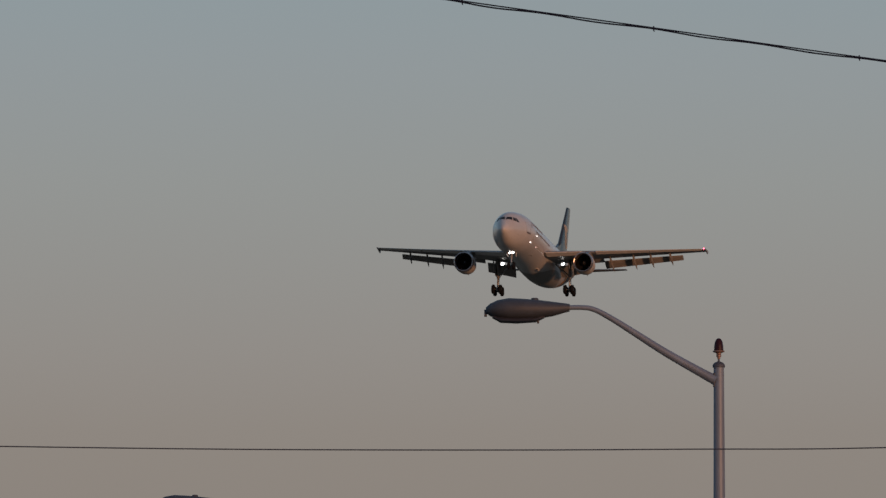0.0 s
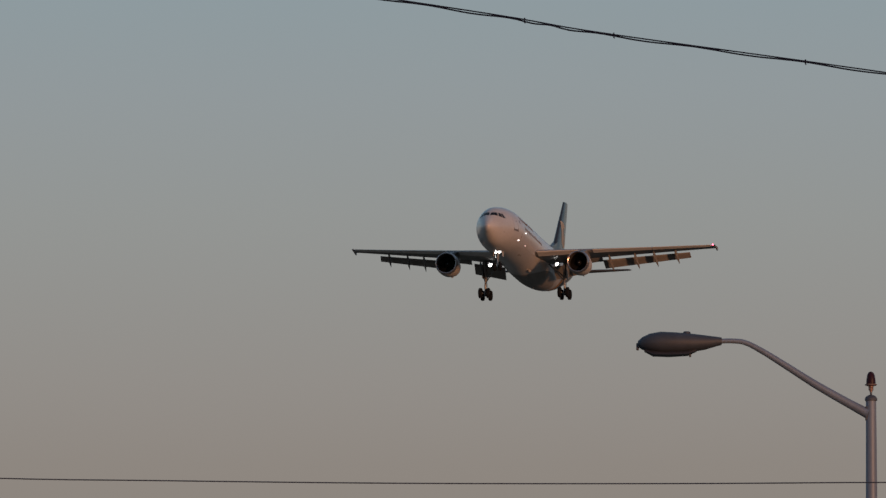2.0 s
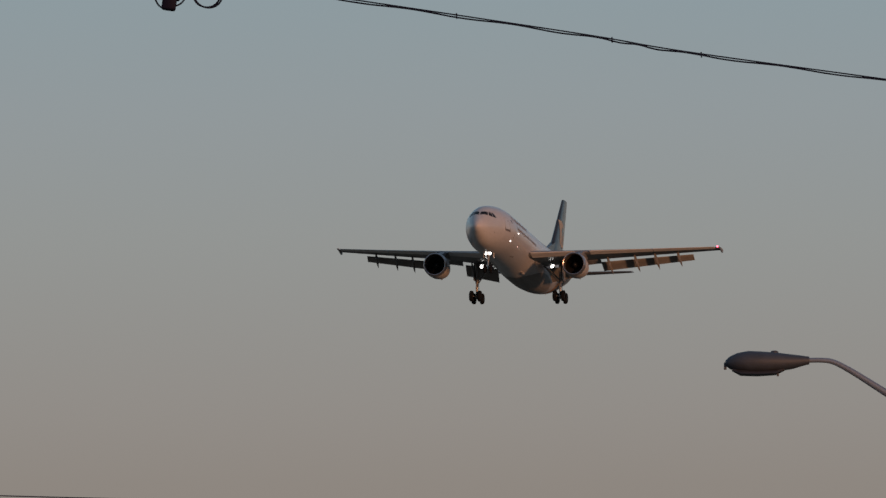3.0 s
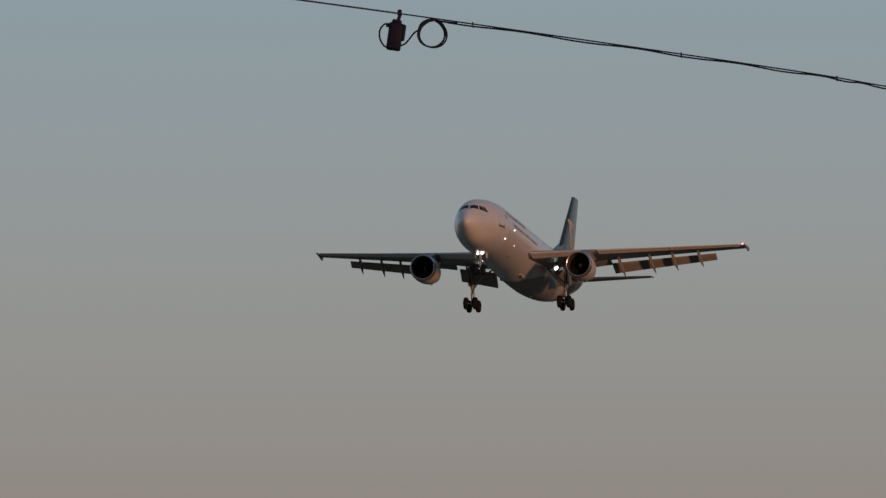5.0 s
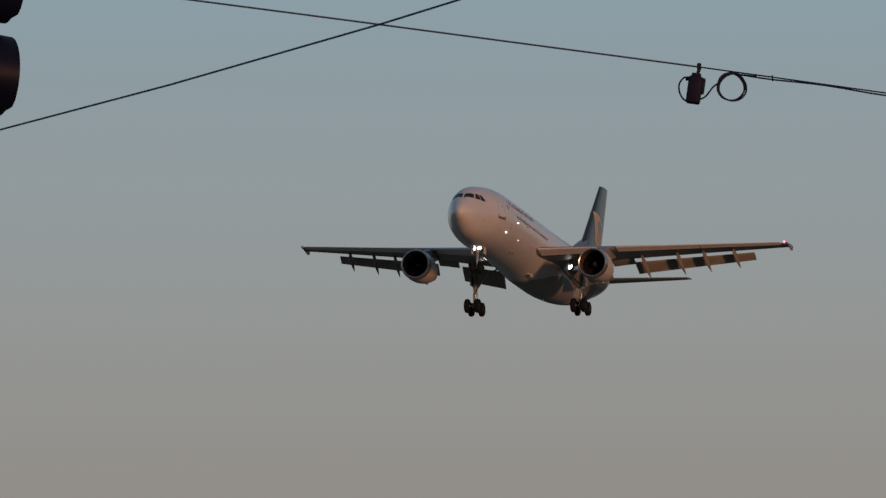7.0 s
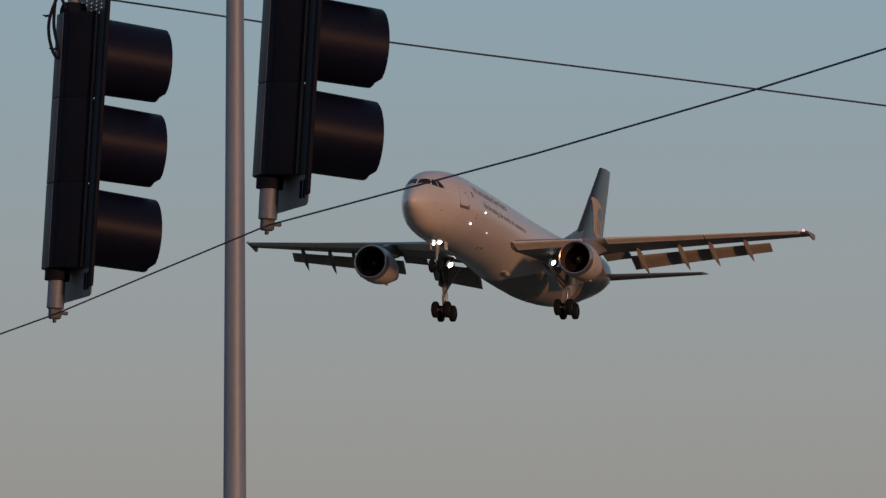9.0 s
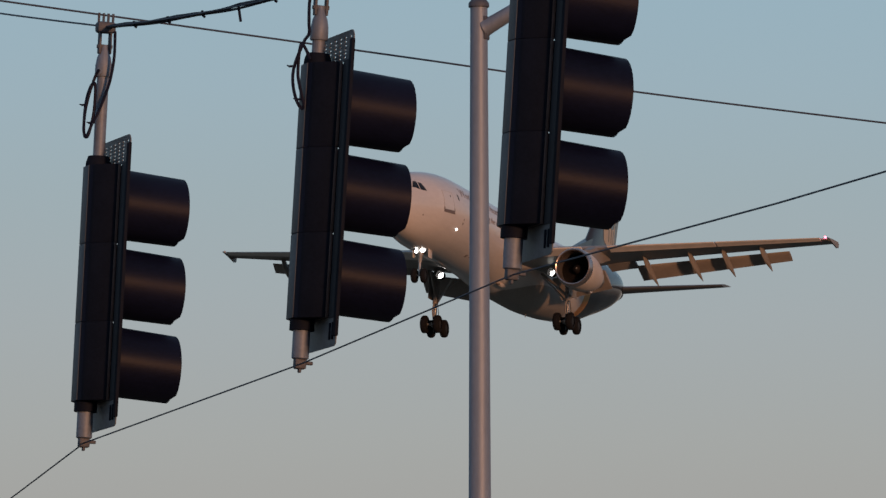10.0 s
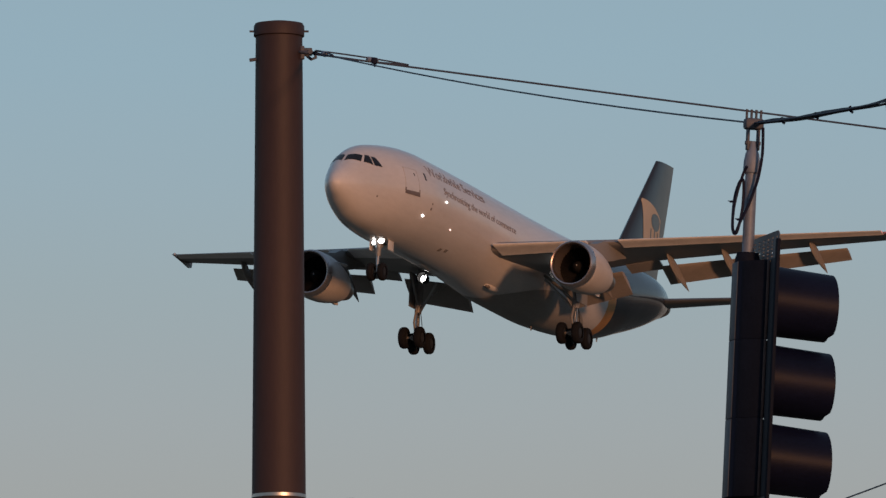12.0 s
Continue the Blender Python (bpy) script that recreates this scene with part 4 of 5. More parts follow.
def build_signal(label, m, pipe, hung=True):
    """Three-section signal head facing +x. Origin at the clamp on the tether wire below; pipe: length of the hanger pipe."""
    sig = thing("traffic_signal", label, "traffic signal", "traffic signals on the span wire", m)
    z0, h = 0.185, 0.355
    for k in range(3):
        za = z0 + h * k
        bm = bmesh.new()
        # housing that narrows to its back
        corner = [(-0.018, 0.170), (-0.032, 0.164), (-0.092, 0.084), (-0.101, 0.069)]
        out = [(0.0, -0.17), (0.0, 0.17)] + corner + [(x, -y) for x, y in corner[::-1]]
        rings = []
        for z, s in ((za + 0.0006, 0.992), (za + 0.004, 1.0), (za + h - 0.004, 1.0), (za + h - 0.0006, 0.992)):
            rings.append([Vector((x * s, y * s, z)) for x, y in out])
        loft(bm, rings)
        sec = part("signal_section", bm, M_SIGNAL, sig)
        bm = bmesh.new()
        box(bm, (0.0, -0.176, za + 0.006), (0.030, 0.176, za + h - 0.006), 0.008)
        part("section_door", bm, M_SIGNAL, sec)
        # flange strip carries the sunlit edge in its colour
        bm = bmesh.new()
        box(bm, (-0.013, -0.1775, za + 0.0005), (-0.002, 0.1775, za + h - 0.0005), 0.001)
        part("housing_flange", bm, M_DOOR, sec, "flange along the housing edge, coloured as if sunlit")
        bm = bmesh.new()
        loft(bm, [[Vector((x, y, z)) for x, y in ((-0.100, -0.070), (-0.114, -0.052), (-0.114, 0.052), (-0.100, 0.070))] for z in (za + 0.001, za + h - 0.001)])
        part("back_cover", bm, M_VISOR, sec)
        # added panel: the sky's sheen on the back, as a lighter colour
        bm = bmesh.new()
        box(bm, (-0.1165, -0.048, za + 0.002), (-0.1138, 0.048, za + h - 0.002), 0.001)
        part("back_sheen_panel", bm, M_BACK, sec, "grey panel on the housing back, paler for the sky's sheen")
        for zz in (za + 0.07, za + h - 0.07):
            bm = bmesh.new()
            lathe(bm, [(-0.018, 0.009), (0.018, 0.009)], (0.012, -0.180, zz), "z", 8)
            part("hinge_pin", bm, M_STEEL_DARK, sec)
        # visor: a drooping tube, cut away below at its end
        bm = bmesh.new()
        zc, n, steps = za + h / 2 + 0.015, 30, 8
        droop = math.tan(radians(3.5))
        grid = []
        for r_off in (0.0, -0.004):
            rows = []
            for i in range(steps + 1):
                x = 0.030 + 0.304 * i / steps
                r = 0.159 - 0.006 * i / steps + r_off
                row = []
                for j in range(n + 1):
                    a = radians(-90) + 2 * math.pi * j / n
                    low = max(0.0, -math.sin(a) - 0.80) / 0.20
                    xx = min(x, 0.334 - 0.020 * min(1, low * 2.2))
                    row.append(bm.verts.new((xx, r * math.cos(a), zc + r * math.sin(a) - (xx - 0.03) * droop)))
                rows.append(row)
            grid.append(rows)
        for rows, flip in ((grid[0], False), (grid[1], True)):
            for i in range(steps):
                for j in range(n):
                    q = (rows[i][j], rows[i + 1][j], rows[i + 1][j + 1], rows[i][j + 1])
                    bm.faces.new(q[::-1] if flip else q)
        for j in range(n):
            bm.faces.new((grid[0][steps][j], grid[1][steps][j], grid[1][steps][j + 1], grid[0][steps][j + 1]))
        part("visor", bm, M_VISOR, sec, "black tunnel visor")
        bm = bmesh.new()
        lathe(bm, [(0.028, 0.150), (0.045, 0.12), (0.055, 0.05), (0.057, 0.005)], (0, 0, zc), "x", 24)
        part("lens", bm, M_LENS, sec)
    bm = bmesh.new()
    louvered_plate(bm, -0.300, 0.300, z0 - 0.125, z0 + 3 * h + 0.125, (0.171, z0, z0 + 3 * h), 0.003, 0.007)
    plate = part("backplate", bm, M_PLATE, sig, "louvered backplate with a dark outer rim", smooth=False)
    for sy in (-1, 1):
        bm = bmesh.new()
        box(bm, (-0.006, sy * 0.285 - 0.017, z0 - 0.085), (0.0095, sy * 0.285 + 0.017, z0 + 3 * h + 0.085), 0.003)
        part("plate_rim", bm, M_SIGNAL, plate)
        bm = bmesh.new()
        box(bm, (-0.001, sy * 0.226 - 0.042, z0 - 0.004), (0.0035, sy * 0.224 + 0.044, z0 + 3 * h + 0.004), 0.002)
        part("plate_skirt", bm, M_SKIRT, plate)
        for y in (0.205, 0.246):
            bm = bmesh.new()
            box(bm, (-0.004, sy * y - 0.006, z0 - 0.095), (0.0035, sy * y + 0.006, z0 - 0.025), 0.0015)
            part("louver", bm, M_SIGNAL, plate)
    if not hung:
        return sig
    # lower bracket down to the tether
    bm = bmesh.new()
    lathe(bm, [(z0 - 0.045, 0.052), (z0, 0.052)], (-0.060, 0, 0), n=18)
    part("lower_collar", bm, M_SIGNAL, sig)
    bm = bmesh.new()
    lathe(bm, [(0.02, 0.028), (0.025, 0.036), (z0 - 0.04, 0.036)], (-0.060, 0, 0), n=18)
    part("lower_pipe", bm, M_BRACKET, sig)
    bm = bmesh.new()
    box(bm, (-0.085, -0.02, -0.02), (-0.035, 0.02, 0.03), 0.008)
    box(bm, (-0.066, -0.012, -0.035), (-0.054, 0.012, 0.0), 0.004)
    box(bm, (-0.035, -0.01, 0.0), (-0.005, 0.01, 0.015), 0.004)
    part("tether_clamp", bm, M_STEEL_DARK, sig)
    # hanger above
    zt = z0 + 3 * h
    bm = bmesh.new()
    lathe(bm, [(zt - 0.002, 0.058), (zt + 0.02, 0.056), (zt + 0.045, 0.048)], (-0.060, 0, 0), n=18)
    part("upper_collar", bm, M_SIGNAL, sig)
    bm = bmesh.new()
    lathe(bm, [(zt + 0.03, 0.027), (zt + 0.06 + pipe, 0.027)], (-0.060, 0, 0), n=18)
    part("hanger_pipe", bm, M_BRACKET, sig, "weathered zinc hanger pipe")
    zp = zt + 0.05 + pipe
    bm = bmesh.new()
    lathe(bm, [(zp - 0.004, 0.036), (zp, 0.038), (zp + 0.05, 0.037), (zp + 0.085, 0.031), (zp + 0.105, 0.022), (zp + 0.14, 0.015)], (-0.060, 0, 0), n=18)
    part("hanger_bell", bm, M_BRACKET, sig)
    bm = bmesh.new()
    for s in (-1, 1):
        box(bm, (-0.060 + s * 0.024 - 0.006, -0.016, zp + 0.10), (-0.060 + s * 0.024 + 0.006, 0.016, zp + 0.21), 0.004)
    box(bm, (-0.095, -0.012, zp + 0.125), (-0.025, 0.012, zp + 0.142), 0.003)
    part("clevis", bm, M_STEEL_DARK, sig)
    bm = bmesh.new()
    box(bm, (-0.103, -0.03, zp + 0.195), (-0.017, 0.03, zp + 0.245), 0.012)
    part("span_clamp", bm, M_STEEL_DARK, sig)
    for i in range(4):
        bm = bmesh.new()
        lathe(bm, [(zp + 0.24, 0.006), (zp + 0.285, 0.006)], (-0.093 + 0.022 * i, 0, 0), n=8)
        part("clamp_bolt", bm, M_STEEL_DARK, sig)
    # service cable: down from the span, one hanging loop, into the housing
    if pipe > 0.2:
        loop = [(.054, .197), (.058, .130), (.054, .063), (.042, -.030), (.022, -.105), (-.004, -.172), (-.030, -.227), (-.050, -.284), (-.064, -.262), (-.066, -.180), (-.056, -.105), (-.040, -.050), (-.026, -.046),
                (-.020, -.113), (-.026, -.197), (-.048, -.284), (-.064, -.258), (-.062, -.170), (-.050, -.090), (-.034, -.040), (-.022, -.004), (-.012, .02)]
        ties = ((-.066, -.142), (-.030, -.222))
    else:
        loop = [(-.035, .193), (-.038, .139), (-.038, .062), (-.034, .015), (-.050, -.012), (-.070, -.046), (-.096, -.100), (-.111, -.155), (-.116, -.215), (-.106, -.272), (-.086, -.297), (-.078, -.280), (-.087, -.230),
                (-.091, -.165), (-.085, -.100), (-.078, -.054), (-.064, -.027), (-.048, -.054), (-.038, -.095)]
        ties = ((-.112, -.125), (-.096, -.262))
    # the loop hangs on the road side of the pipe
    slack = 0.0 if pipe > 0.2 else 0.14
    u = Vector((math.cos(radians(FACE)), -math.sin(radians(FACE)), 0))
    loop = smooth_path([Vector((-0.060, 0, zp + z)) + u * (w + slack * max(0.0, -z)) + Vector((-0.025, -0.055 + 0.006 * math.sin(2.0 * i), 0)) for i, (w, z) in enumerate(loop)], 6)
    bm = bmesh.new()
    tube(bm, loop, 0.0070, 7)
    wrap = part("service_cable", bm, M_CABLE, sig, "looped black service cable")
    for w, z in ties:
        c = Vector((-0.060, 0, zp + z)) + u * (w + slack * max(0.0, -z)) + Vector((-0.025, -0.055, 0))
        bm = bmesh.new()
        tube(bm, [c - u * 0.016, c + u * 0.014 + Vector((0, 0, 0.003))], 0.005, 6)
        tube(bm, [c - u * 0.014, c - u * 0.024 + Vector((0, 0, 0.004))], 0.003, 5)
        part("cable_tie", bm, M_CABLE, wrap)
    if pipe < 0.2:
        # slack of the span cable beside the clamp
        bm = bmesh.new()
        tube(bm, smooth_path([Vector((-0.060, 0, zp + z)) + u * w + Vector((-0.02, -0.04, 0)) for w, z in ((.035, .190), (.060, .186), (.078, .184), (.086, .196), (.100, .226), (.120, .262))], 4), 0.0075, 7)
        part("slack_cable", bm, M_CABLE, sig)
    return sig


SIGNALS = [("dark three-section traffic signal hung from a long pipe", 9.69, 5.925, 47.7, 0.36, 2.9), ("dark three-section traffic signal hung close below the span wire", 8.529, 6.348, 43.9, 0.055, 3.4),
           ("dark three-section traffic signal seen from behind its visors", 7.387, 6.825, 40.3, 0.055, 3.5)]
tops, clamps = [], []
for label, az, el, d, pipe, lean in SIGNALS:
    p = at(az, el, d)
    m = Matrix.Translation(p) @ pose(0, 0, 0, 0, lean, 0) @ pose(0, 0, 0, 0, 0, FACE) @ Matrix.Translation((0.072, 0, 0))
    build_signal(label, m, pipe)
    tops.append(m @ Vector((-0.060, 0, 0.185 + 1.065 + 0.05 + pipe + 0.225)))
    clamps.append(m @ Vector((-0.060, 0, 0.0)))


# ---- poles that hold the wires ----
mast_at = SPAN_A + SPAN_D * plan_hit(SPAN_A, SPAN_D, 12.130)
MAST_TOP = 1.6 + Vector((mast_at.x, mast_at.y)).length * math.tan(radians(8.69))


def build_mast():
    mast = thing("steel_pole", "tall brown painted steel strain pole with a flat cap", "pole", m=pose(mast_at.x, mast_at.y, 0, 0, 0, 12))
    r = 0.131
    bm = bmesh.new()
    lathe(bm, [(0, 0.30), (0.05, 0.30), (0.06, 0.185), (3, 0.178), (7, 0.158), (MAST_TOP - 0.05, r)], n=40)
    part("shaft", bm, M_RUST_POLE, mast)
    bm = bmesh.new()
    lathe(bm, [(MAST_TOP - 0.075, r + 0.004), (MAST_TOP - 0.07, r + 0.011), (MAST_TOP - 0.015, r + 0.011), (MAST_TOP, r + 0.004), (MAST_TOP + 0.012, r * 0.5), (MAST_TOP + 0.014, 0.01)], n=40)
    cap = part("pole_cap", bm, M_RUST_POLE, mast)
    for s in (-1, 1):
        bm = bmesh.new()
        tube(bm, [(s * (r + 0.005), -0.02, MAST_TOP - 0.045), (s * (r + 0.035), -0.02, MAST_TOP - 0.045)], 0.006, 8)
        part("cap_screw", bm, M_STEEL_DARK, cap)
    za = MAST_TOP - 0.175
    bm = bmesh.new()
    tube(bm, [(-r - 0.035, -0.03, za - 0.035), (r + 0.05, -0.03, za + 0.02)], 0.010, 8)
    part("through_bolt", bm, M_STEEL_DARK, mast)
    bm = bmesh.new()
    box(bm, (r - 0.02, -0.05, za - 0.03), (r + 0.012, -0.01, za + 0.045), 0.006)
    box(bm, (r + 0.005, -0.04, za - 0.01), (r + 0.055, -0.02, za + 0.035), 0.006)
    tube(bm, [(r + 0.045, -0.06, za + 0.01), (r + 0.045, 0.0, za + 0.015)], 0.014, 10)
    tube(bm, [(r + 0.02, -0.03, za - 0.005), (r + 0.05, -0.03, za - 0.03), (r + 0.075, -0.03, za - 0.02), (r + 0.07, -0.03, za + 0.01)], 0.009, 8)
    part("wire_anchor", bm, M_STEEL_DARK, mast)
    # bright band and the side bracket below it
    zb = 1.6 + 58.4 * math.tan(radians(6.255))
    rb = r + 0.0215
    bm = bmesh.new()
    lathe(bm, [(zb - 0.009, rb - 0.01), (zb - 0.009, rb), (zb + 0.009, rb), (zb + 0.009, rb - 0.01)], n=40, caps=False)
    part("steel_band", bm, M_BAND, mast, "bright stainless steel band")
    zc = zb - 0.060
    bm = bmesh.new()
    tube(bm, [(0.10, -0.05, zc + 0.005), (0.40, -0.08, zc - 0.02)], 0.024, 12)
    arm = part("bracket_arm", bm, M_STEEL_DARK, mast)
    bm = bmesh.new()
    lathe(bm, [(zc - 0.10, 0.026), (zc - 0.05, 0.030), (zc - 0.045, 0.036), (zc + 0.035, 0.036), (zc + 0.04, 0.03)], (0.40, -0.08, 0), n=14)
    box(bm, (0.42, -0.10, zc - 0.045), (0.462, -0.06, zc + 0.005), 0.006)
    part("bracket_elbow", bm, M_STEEL_DARK, arm)
    bm = bmesh.new()
    lathe(bm, [(zc - 0.160, 0.034), (zc - 0.09, 0.034)], (0.40, -0.08, 0), n=14)
    part("bracket_hub", bm, M_SIGNAL, arm)
    p = Matrix.Translation((mast_at.x, mast_at.y, 0)) @ pose(0, 0, 0, 0, 0, 12) @ Vector((0.40, -0.08, zc - 0.155 - 1.25))
    build_signal("dark three-section traffic signal on a bracket of the brown pole", Matrix.Translation(p) @ pose(0, 0, 0, 0, 0, 16) @ Matrix.Translation((0.06, 0, 0)), 0, False)
    return mast


build_mast()
R = Matrix.Translation((mast_at.x, mast_at.y, 0)) @ pose(0, 0, 0, 0, 0, 12)
anchor = R @ Vector((0.20, -0.03, MAST_TOP - 0.165))


def plain_pole(x, y, top, label):
    bm = bmesh.new()
    lathe(bm, [(0, 0.18), (top * 0.5, 0.155), (top, 0.12), (top + 0.02, 0.09)], n=20)
    ob = tagged(part("utility_pole", bm, M_WOOD), label, "pole")
    ob.location = (x, y, 0)
    return ob


def wire(name, label, pts, radius, mat, n=6, category="wire"):
    bm = bmesh.new()
    tube(bm, pts, radius, n)
    return tagged(part(name, bm, mat), label, category)


# span wire: mast, three signals, on past the road to a pole beside the camera
near_at = SPAN_A + SPAN_D * -3.2
plain_pole(near_at.x, near_at.y, 9.5, "wooden pole at the near end of the span wire")
NEAR = Vector((near_at.x, near_at.y, 9.2))


def sagging(a, b, sag, n=10):
    return [a.lerp(b, i / n) + Vector((0, 0, -4 * sag * (i / n) * (1 - i / n))) for i in range(n + 1)]


span_pts = sagging(anchor, tops[0], 0.035, 12)[:-1] + sagging(tops[0], tops[1], 0.02, 24)[:-1] + sagging(tops[1], tops[2], 0.02, 24)[:-1] + sagging(tops[2], NEAR, 0.05, 50)
wire("span_wire", "steel span wire that carries the traffic signals", span_pts, 0.0042, M_STRAND)
# signal cables lashed to the span wire between the heads
bm = bmesh.new()
lash = sagging(tops[0] + Vector((0.02, 0, 0)), tops[1], 0.02, 24)[:-1] + sagging(tops[1], tops[2], 0.02, 24)[:-1] + sagging(tops[2], NEAR, 0.05, 50)
rnd = random.Random(4)
tube(bm, [p + Vector((0, 0, 0.003 + 0.003 * math.sin(i * 0.9) + rnd.uniform(-0.002, 0.002))) for i, p in enumerate(lash)], 0.0070, 8)
tube(bm, [p + Vector((0.005, 0, -0.006 + 0.003 * math.sin(i * 0.7 + 1))) for i, p in enumerate(lash)], 0.0055, 7)
cable = tagged(part("signal_cable", bm, M_CABLE), "black cable bundle lashed along the span wire", "cable")
for i in range(3, 60, 4):
    p = lash[i]
    bm = bmesh.new()
    tube(bm, [p + Vector((-0.004, 0, 0.012)), p + Vector((0.002, 0, -0.012)), p + Vector((0.010, 0, -0.017 - (0.05 if i == 15 else 0.0)))], 0.006, 6)
    part("cable_tie", bm, M_CABLE, cable)

# tether wire below the heads
mast_low = R @ Vector((0.10, -0.12, 6.05))
tether = sagging(mast_low, clamps[0], 0.05, 8)[:-1] + [clamps[0], clamps[1], clamps[2]]
for az, el in ((5.935, 7.203), (4.785, 7.53), (3.59, 7.893), (2.0, 8.37)):
    k = plan_hit(SPAN_A, SPAN_D, az)
    p = SPAN_A + SPAN_D * k
    tether.append(Vector((p.x, p.y, 1.6 + Vector((p.x, p.y)).length * math.tan(radians(el)))))
tether.append(Vector((near_at.x, near_at.y, 5.9)))
tether_wire = wire("tether_wire", "thin steel tether wire under the traffic signals", tether, 0.0036, M_STRAND)

# detector hung from the span between two heads
def build_detector():
    k = plan_hit(SPAN_A, SPAN_D, 7.75)
    p = tops[1].lerp(tops[2], (k - plan_hit(SPAN_A, SPAN_D, 8.39)) / (plan_hit(SPAN_A, SPAN_D, 7.3) - plan_hit(SPAN_A, SPAN_D, 8.39)))
    det = thing("signal_detector", "black detector with two hooded eyes hung from the span wire", "detector", m=Matrix.Translation(p + Vector((0.013, 0, -0.06))) @ pose(0, 0, 0, 0, 0, 10))
    bm = bmesh.new()
    tube(bm, [(0, 0, -0.01), (0, 0, 0.07)], 0.010, 8)
    part("hanger_rod", bm, M_STEEL_DARK, det)
    bm = bmesh.new()
    lathe(bm, [(-0.185, 0.030), (-0.18, 0.040), (-0.06, 0.042), (-0.05, 0.036), (-0.02, 0.03), (0.0, 0.015)], n=18)
    body = part("detector_body", bm, M_SIGNAL, det)
    bm = bmesh.new()
    box(bm, (-0.075, -0.015, -0.06), (-0.035, 0.015, 0.0), 0.006)
    part("mounting_tab", bm, M_STEEL_DARK, det)
    for z in (-0.075, -0.135):
        bm = bmesh.new()
        tube(bm, [(0.03, 0, z), (0.15, 0, z + 0.005)], [0.017, 0.017], 12)
        box(bm, (0.12, -0.016, z + 0.012), (0.20, 0.016, z + 0.018), 0.002)
        part("hooded_eye", bm, M_SIGNAL, body)
    return det


build_detector()

# ---- long cable across the crossing, with its splice case ----
CAB_A = Vector((anchor.x, anchor.y, 0))
CAB_D = Vector((2.56 - CAB_A.x, 72.1 - CAB_A.y, 0))


def on_cable(az, el):
    p = CAB_A + CAB_D * plan_hit(CAB_A, CAB_D, az)
    return Vector((p.x, p.y, 1.6 + Vector((p.x, p.y)).length * math.tan(radians(el))))


far_at = CAB_A + CAB_D * 1.55
far_az = math.degrees(math.atan2(-far_at.x, far_at.y))
plain_pole(far_at.x, far_at.y, 10.6, "wooden pole at the far end of the long cable")
cable_line = smooth_path([anchor, on_cable(11.612, 8.485), on_cable(7.81, 7.973), on_cable(6.676, 7.80), on_cable(4.9, 7.57), on_cable(3.076, 7.325)], 5)
right_line = smooth_path([on_cable(3.076, 7.325), on_cable(1.9, 7.155), on_cable(0.846, 6.995), on_cable(0.326, 6.905), on_cable(-0.794, 6.745), on_cable(-2.03, 6.565), on_cable(-3.4, 6.38), on_cable(far_az, 6.2)], 10)
wire("messenger_wire", "thin messenger wire from the brown pole", cable_line, 0.0058, M_STRAND)
bm = bmesh.new()
tube(bm, right_line, 0.0046, 6)
rnd = random.Random(7)
N = len(right_line)
line2 = smooth_path([right_line[i] + Vector((0, 0, -0.011 + 0.005 * math.sin(i * 1.3))) for i in range(2, N)], 3)
tube(bm, line2, 0.0054, 7)
long_cable = tagged(part("overhead_cable", bm, M_CABLE), "dark overhead cable lashed to its messenger wire", "cable")
for i in range(4, N, 9):
    p = right_line[i]
    bm = bmesh.new()
    tube(bm, [p + Vector((0, 0, 0.012)), p + Vector((0.0, 0, -0.018)), p + Vector((0.005, 0, -0.024))], 0.0045, 6)
    part("lashing_clip", bm, M_CABLE, long_cable)
# grips where the two wires meet the brown pole: a loop of two strands each, with a sleeve
grip_dirs = [(q - anchor).normalized() for q in (tops[0], on_cable(9.0, 8.14))]
for k, d in enumerate(grip_dirs):
    side = Vector((0, 0, 1))
    bm = bmesh.new()
    for s in (-1, 1):
        tube(bm, smooth_path([anchor + d * 0.0, anchor + d * 0.05 + side * (0.011 * s), anchor + d * 0.34 + side * (0.010 * s), anchor + d * 0.56 + side * (0.003 * s), anchor + d * 0.62], 4), 0.0046, 6)
    grip = tagged(part("wire_grip", bm, M_STRAND), "thin two-strand grip at the end of a wire", "wire grip", "wire grips on the brown pole")
    bm = bmesh.new()
    c = 0.33 + 0.05 * k
    tube(bm, [anchor + d * (c - 0.035), anchor + d * (c - 0.03), anchor + d * (c + 0.03), anchor + d * (c + 0.035)], [0.012, 0.017, 0.017, 0.012], 8)
    part("sleeve", bm, M_BRACKET, grip)
bm = bmesh.new()
c = anchor + (grip_dirs[0] + grip_dirs[1]) * 0.5 * 0.655
box(bm, (-0.016, -0.02, -0.020), (0.016, 0.02, 0.016), 0.006, Matrix.Translation(c) @ pose(0, 0, 0, 0, 12, 0))
tube(bm, [c + Vector((0, 0, -0.015)), c + Vector((0.004, 0, -0.035))], 0.006, 6)
tagged(part("wire_clamp", bm, M_CABLE), "small dark clamp that ties two wires together", "clamp")


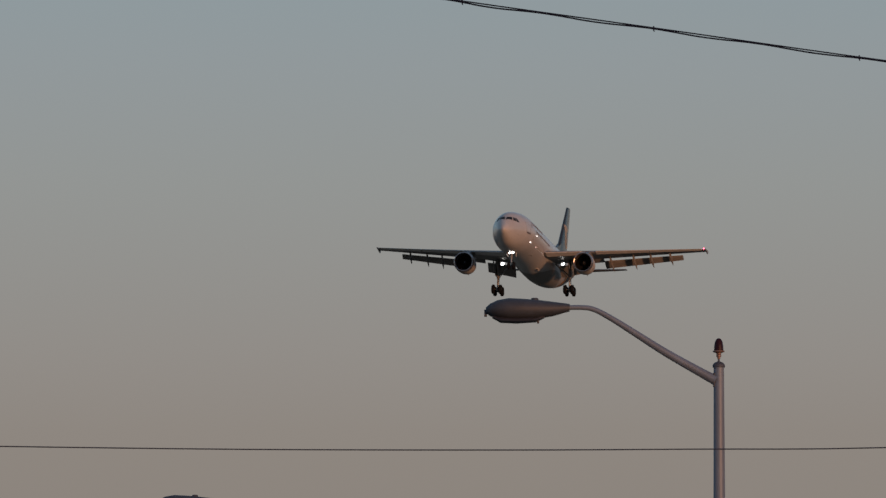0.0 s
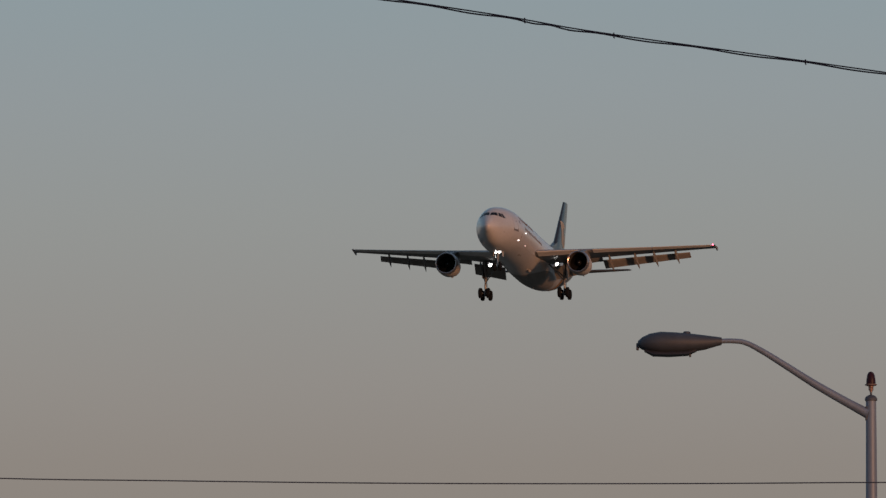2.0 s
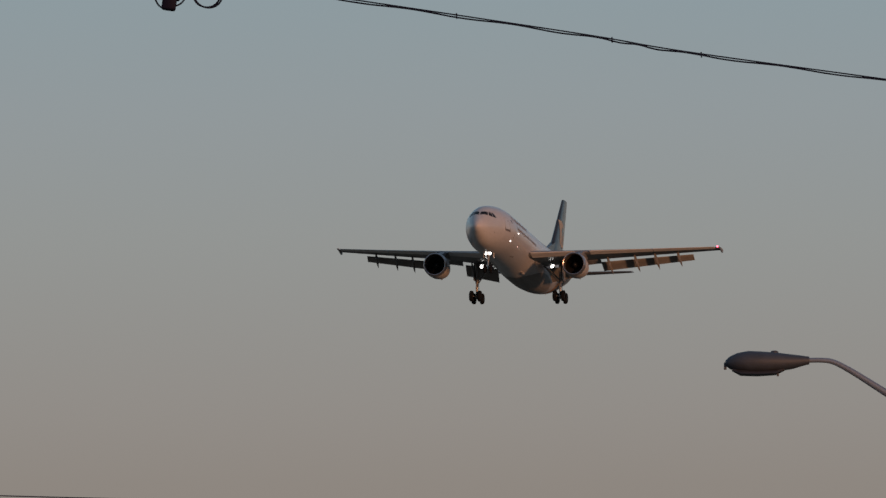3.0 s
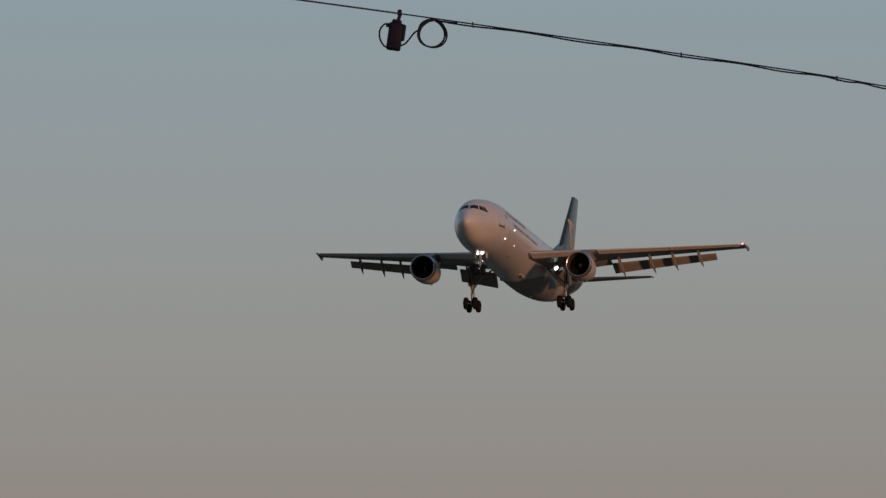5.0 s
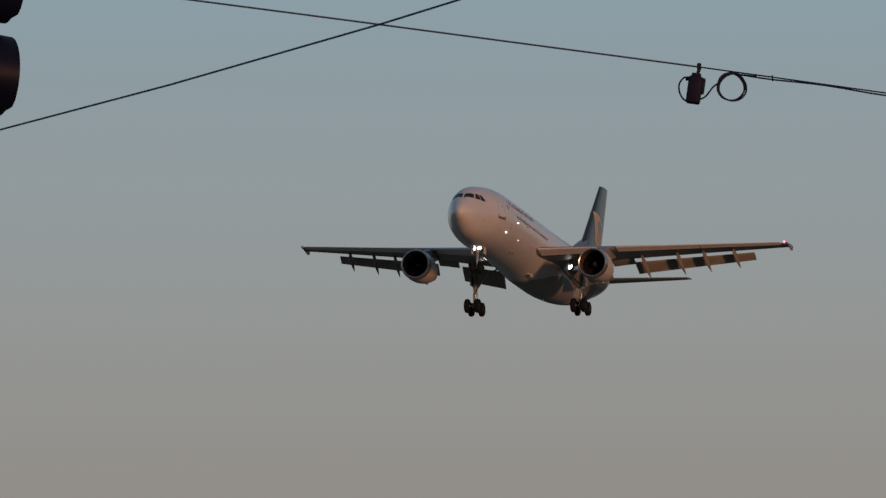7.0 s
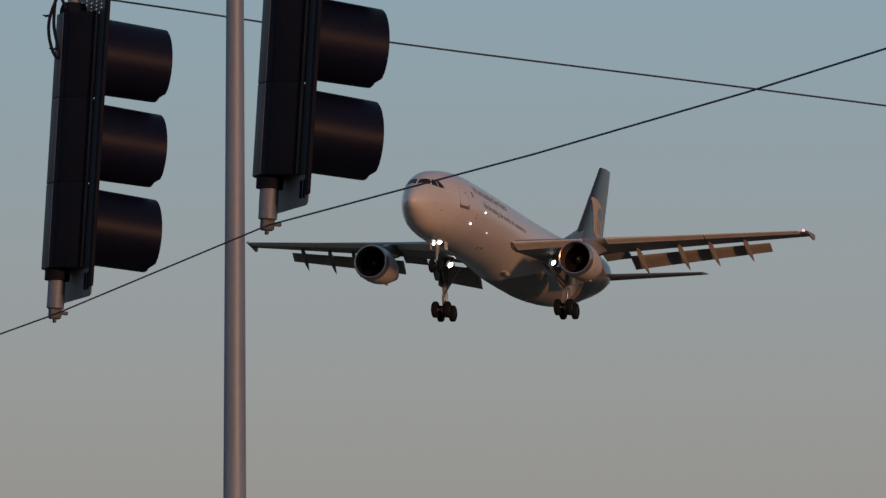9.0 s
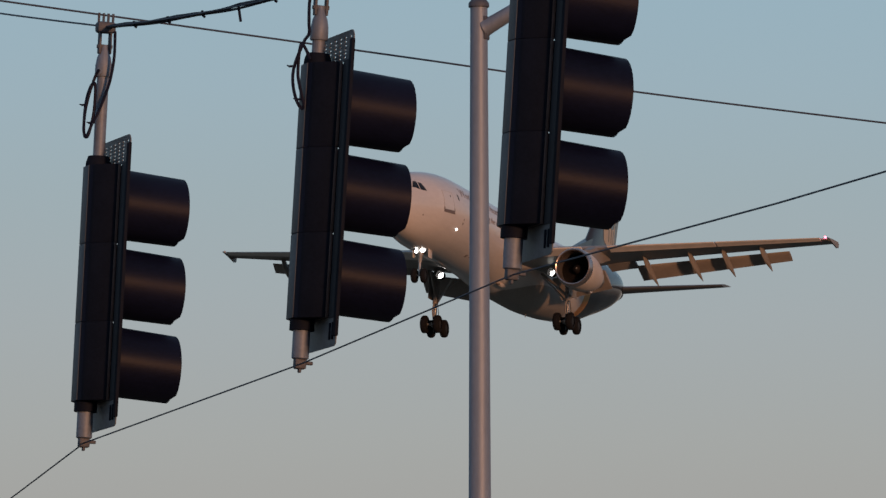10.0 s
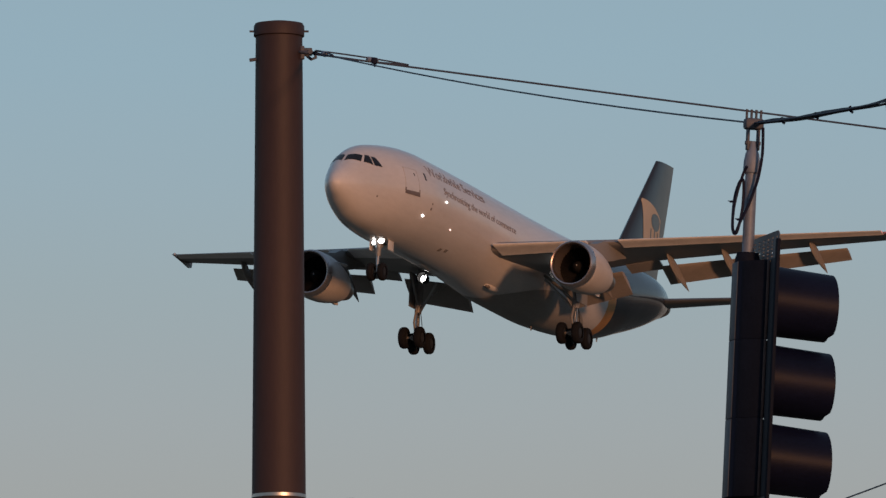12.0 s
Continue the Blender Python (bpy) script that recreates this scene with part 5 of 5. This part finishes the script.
def build_splice():
    p = on_cable(3.076, 7.325)
    # local: x along the picture, z up
    case = thing("splice_case", "black splice case hung from the overhead cable with wire loops", "splice case", m=Matrix.Translation(p) @ pose(0, 0, 0, 0, 0, 3))
    bm = bmesh.new()
    box(bm, (-0.045, -0.05, -0.085), (0.045, 0.05, 0.085), 0.014, pose(-0.030, 0, -0.145, 0, 8, 0))
    box(bm, (0.03, -0.035, -0.02), (0.062, 0.035, 0.08), 0.010, pose(-0.030, 0, -0.145, 0, 8, 0))
    box(bm, (-0.03, -0.035, 0.08), (0.03, 0.035, 0.105), 0.008, pose(-0.030, 0, -0.145, 0, 8, 0))
    body = part("case_body", bm, M_BOX, case)
    bm = bmesh.new()
    tube(bm, [(-0.012, 0, -0.05), (0.002, 0, -0.01), (0.0, 0, 0.025)], [0.010, 0.012, 0.008], 8)
    box(bm, (-0.014, -0.012, -0.012), (0.014, 0.012, 0.022), 0.004)
    part("hanger_clip", bm, M_CABLE, case)
    bm = bmesh.new()
    tube(bm, smooth_path([(-0.055, 0, -0.075), (-0.09, 0, -0.065), (-0.122, 0, -0.10), (-0.125, 0, -0.15), (-0.105, 0, -0.195), (-0.08, 0, -0.215)], 4), 0.0055, 6)
    box(bm, (-0.085, -0.012, -0.085), (-0.055, 0.012, -0.06), 0.003)
    part("case_lead", bm, M_CABLE, body)
    bm = bmesh.new()
    pts = [(0.0, 0, -0.205), (0.04, 0, -0.185), (0.088, 0, -0.125)]
    c = Vector((0.203, 0, -0.125))
    for i in range(40):
        a = radians(162) - 2 * math.pi * i / 12
        r = 0.084 + 0.007 * math.sin(i * 0.37) + 0.003 * math.sin(i * 1.3)
        pts.append((c.x + r * math.cos(a), 0.012 * math.sin(i * 0.5), c.z + r * math.sin(a) * 1.02 - 0.008 * math.sin(i * 0.23)))
    pts += [(0.25, 0, -0.048), (0.36, 0, -0.062)]
    tube(bm, smooth_path(pts, 4), 0.0055, 6)
    part("cable_coil", bm, M_CABLE, case, "loose coil of black cable")


build_splice()

# ---- low wire behind, beyond the crossing ----
low = [at(az, el, 95.0) for az, el in ((9.0, 4.70), (6.5, 4.60), (3.754, 4.523), (2.716, 4.507), (1.4, 4.492), (0.0, 4.487), (-1.0, 4.489), (-2.03, 4.493), (-4.0, 4.55), (-6.0, 4.64))]
wire("distant_wire", "thin dark wire strung low beyond the street lamp", smooth_path(low, 4), 0.0056, M_STRAND)
for p in (low[0], low[-1]):
    plain_pole(p.x, p.y, p.z + 0.4, "plain wooden pole that carries the distant wire")


# ---- what moves ----
def motions():
    # the tether sways a little in the wind
    walk(tether_wire, [(0, pose(0, 0, 0.022)), (6.7, pose(0, 0, 0.022)), (7.5, pose(0, 0, 0.010)), (8.3, pose(0, 0, 0)), (12, pose(0, 0, 0))])
    walk(airplane, [
        (0, pose(-0.34, 1382.38, 140.12, -1.24, -4.39, -99.40)), (0.5, pose(-5.29, 1348.46, 137.82, -1.29, -4.42, -99.44)),
        (1, pose(-10.14, 1314.55, 135.54, -1.03, -4.44, -99.47)), (1.5, pose(-15.02, 1280.63, 133.37, -0.51, -4.30, -99.50)),
        (2, pose(-19.94, 1246.72, 131.03, -0.42, -4.18, -99.51)), (2.5, pose(-24.79, 1212.81, 128.66, -0.54, -4.02, -99.52)),
        (3, pose(-29.70, 1178.89, 126.28, -0.90, -4.00, -99.58)), (3.2, pose(-31.70, 1165.32, 125.35, -1.08, -3.99, -99.60)),
        (3.6, pose(-35.69, 1138.19, 123.46, -1.21, -4.01, -99.65)), (4, pose(-39.64, 1111.06, 121.51, -1.10, -4.07, -99.67)),
        (4.4, pose(-43.58, 1083.93, 119.52, -0.80, -4.18, -99.70)), (4.8, pose(-47.51, 1056.80, 117.53, -0.39, -4.31, -99.72)),
        (5, pose(-49.47, 1043.23, 116.55, -0.17, -4.37, -99.74)), (5.5, pose(-54.38, 1009.32, 114.23, 0.13, -4.49, -99.76)),
        (6, pose(-59.35, 975.40, 111.96, -0.06, -4.54, -99.82)), (6.5, pose(-64.37, 941.49, 109.71, -0.59, -4.52, -99.85)),
        (6.7, pose(-66.33, 927.92, 108.83, -0.89, -4.44, -99.89)), (7.1, pose(-70.27, 900.79, 106.97, -1.17, -4.32, -99.93)),
        (7.5, pose(-74.22, 873.66, 105.01, -1.13, -4.24, -99.95)), (7.9, pose(-78.16, 846.53, 103.00, -0.99, -4.17, -99.96)),
        (8.3, pose(-82.06, 819.40, 101.02, -0.98, -4.08, -100.00)), (8.5, pose(-84.01, 805.83, 100.05, -1.06, -4.01, -100.04)),
        (9, pose(-89.06, 771.92, 97.69, -0.84, -3.72, -100.08)), (9.5, pose(-94.15, 738.00, 95.22, -0.80, -3.63, -100.08)),
        (10, pose(-99.14, 704.09, 92.77, -0.92, -3.77, -100.11)), (10.5, pose(-104.11, 670.17, 90.30, -1.11, -3.97, -100.09)),
        (11, pose(-109.03, 636.26, 87.82, -1.13, -4.13, -100.11)), (11.5, pose(-113.99, 602.34, 85.29, -1.37, -4.32, -100.10)),
        (12, pose(-118.88, 568.43, 82.86, -1.02, -4.54, -100.09)),
    ])


motions()
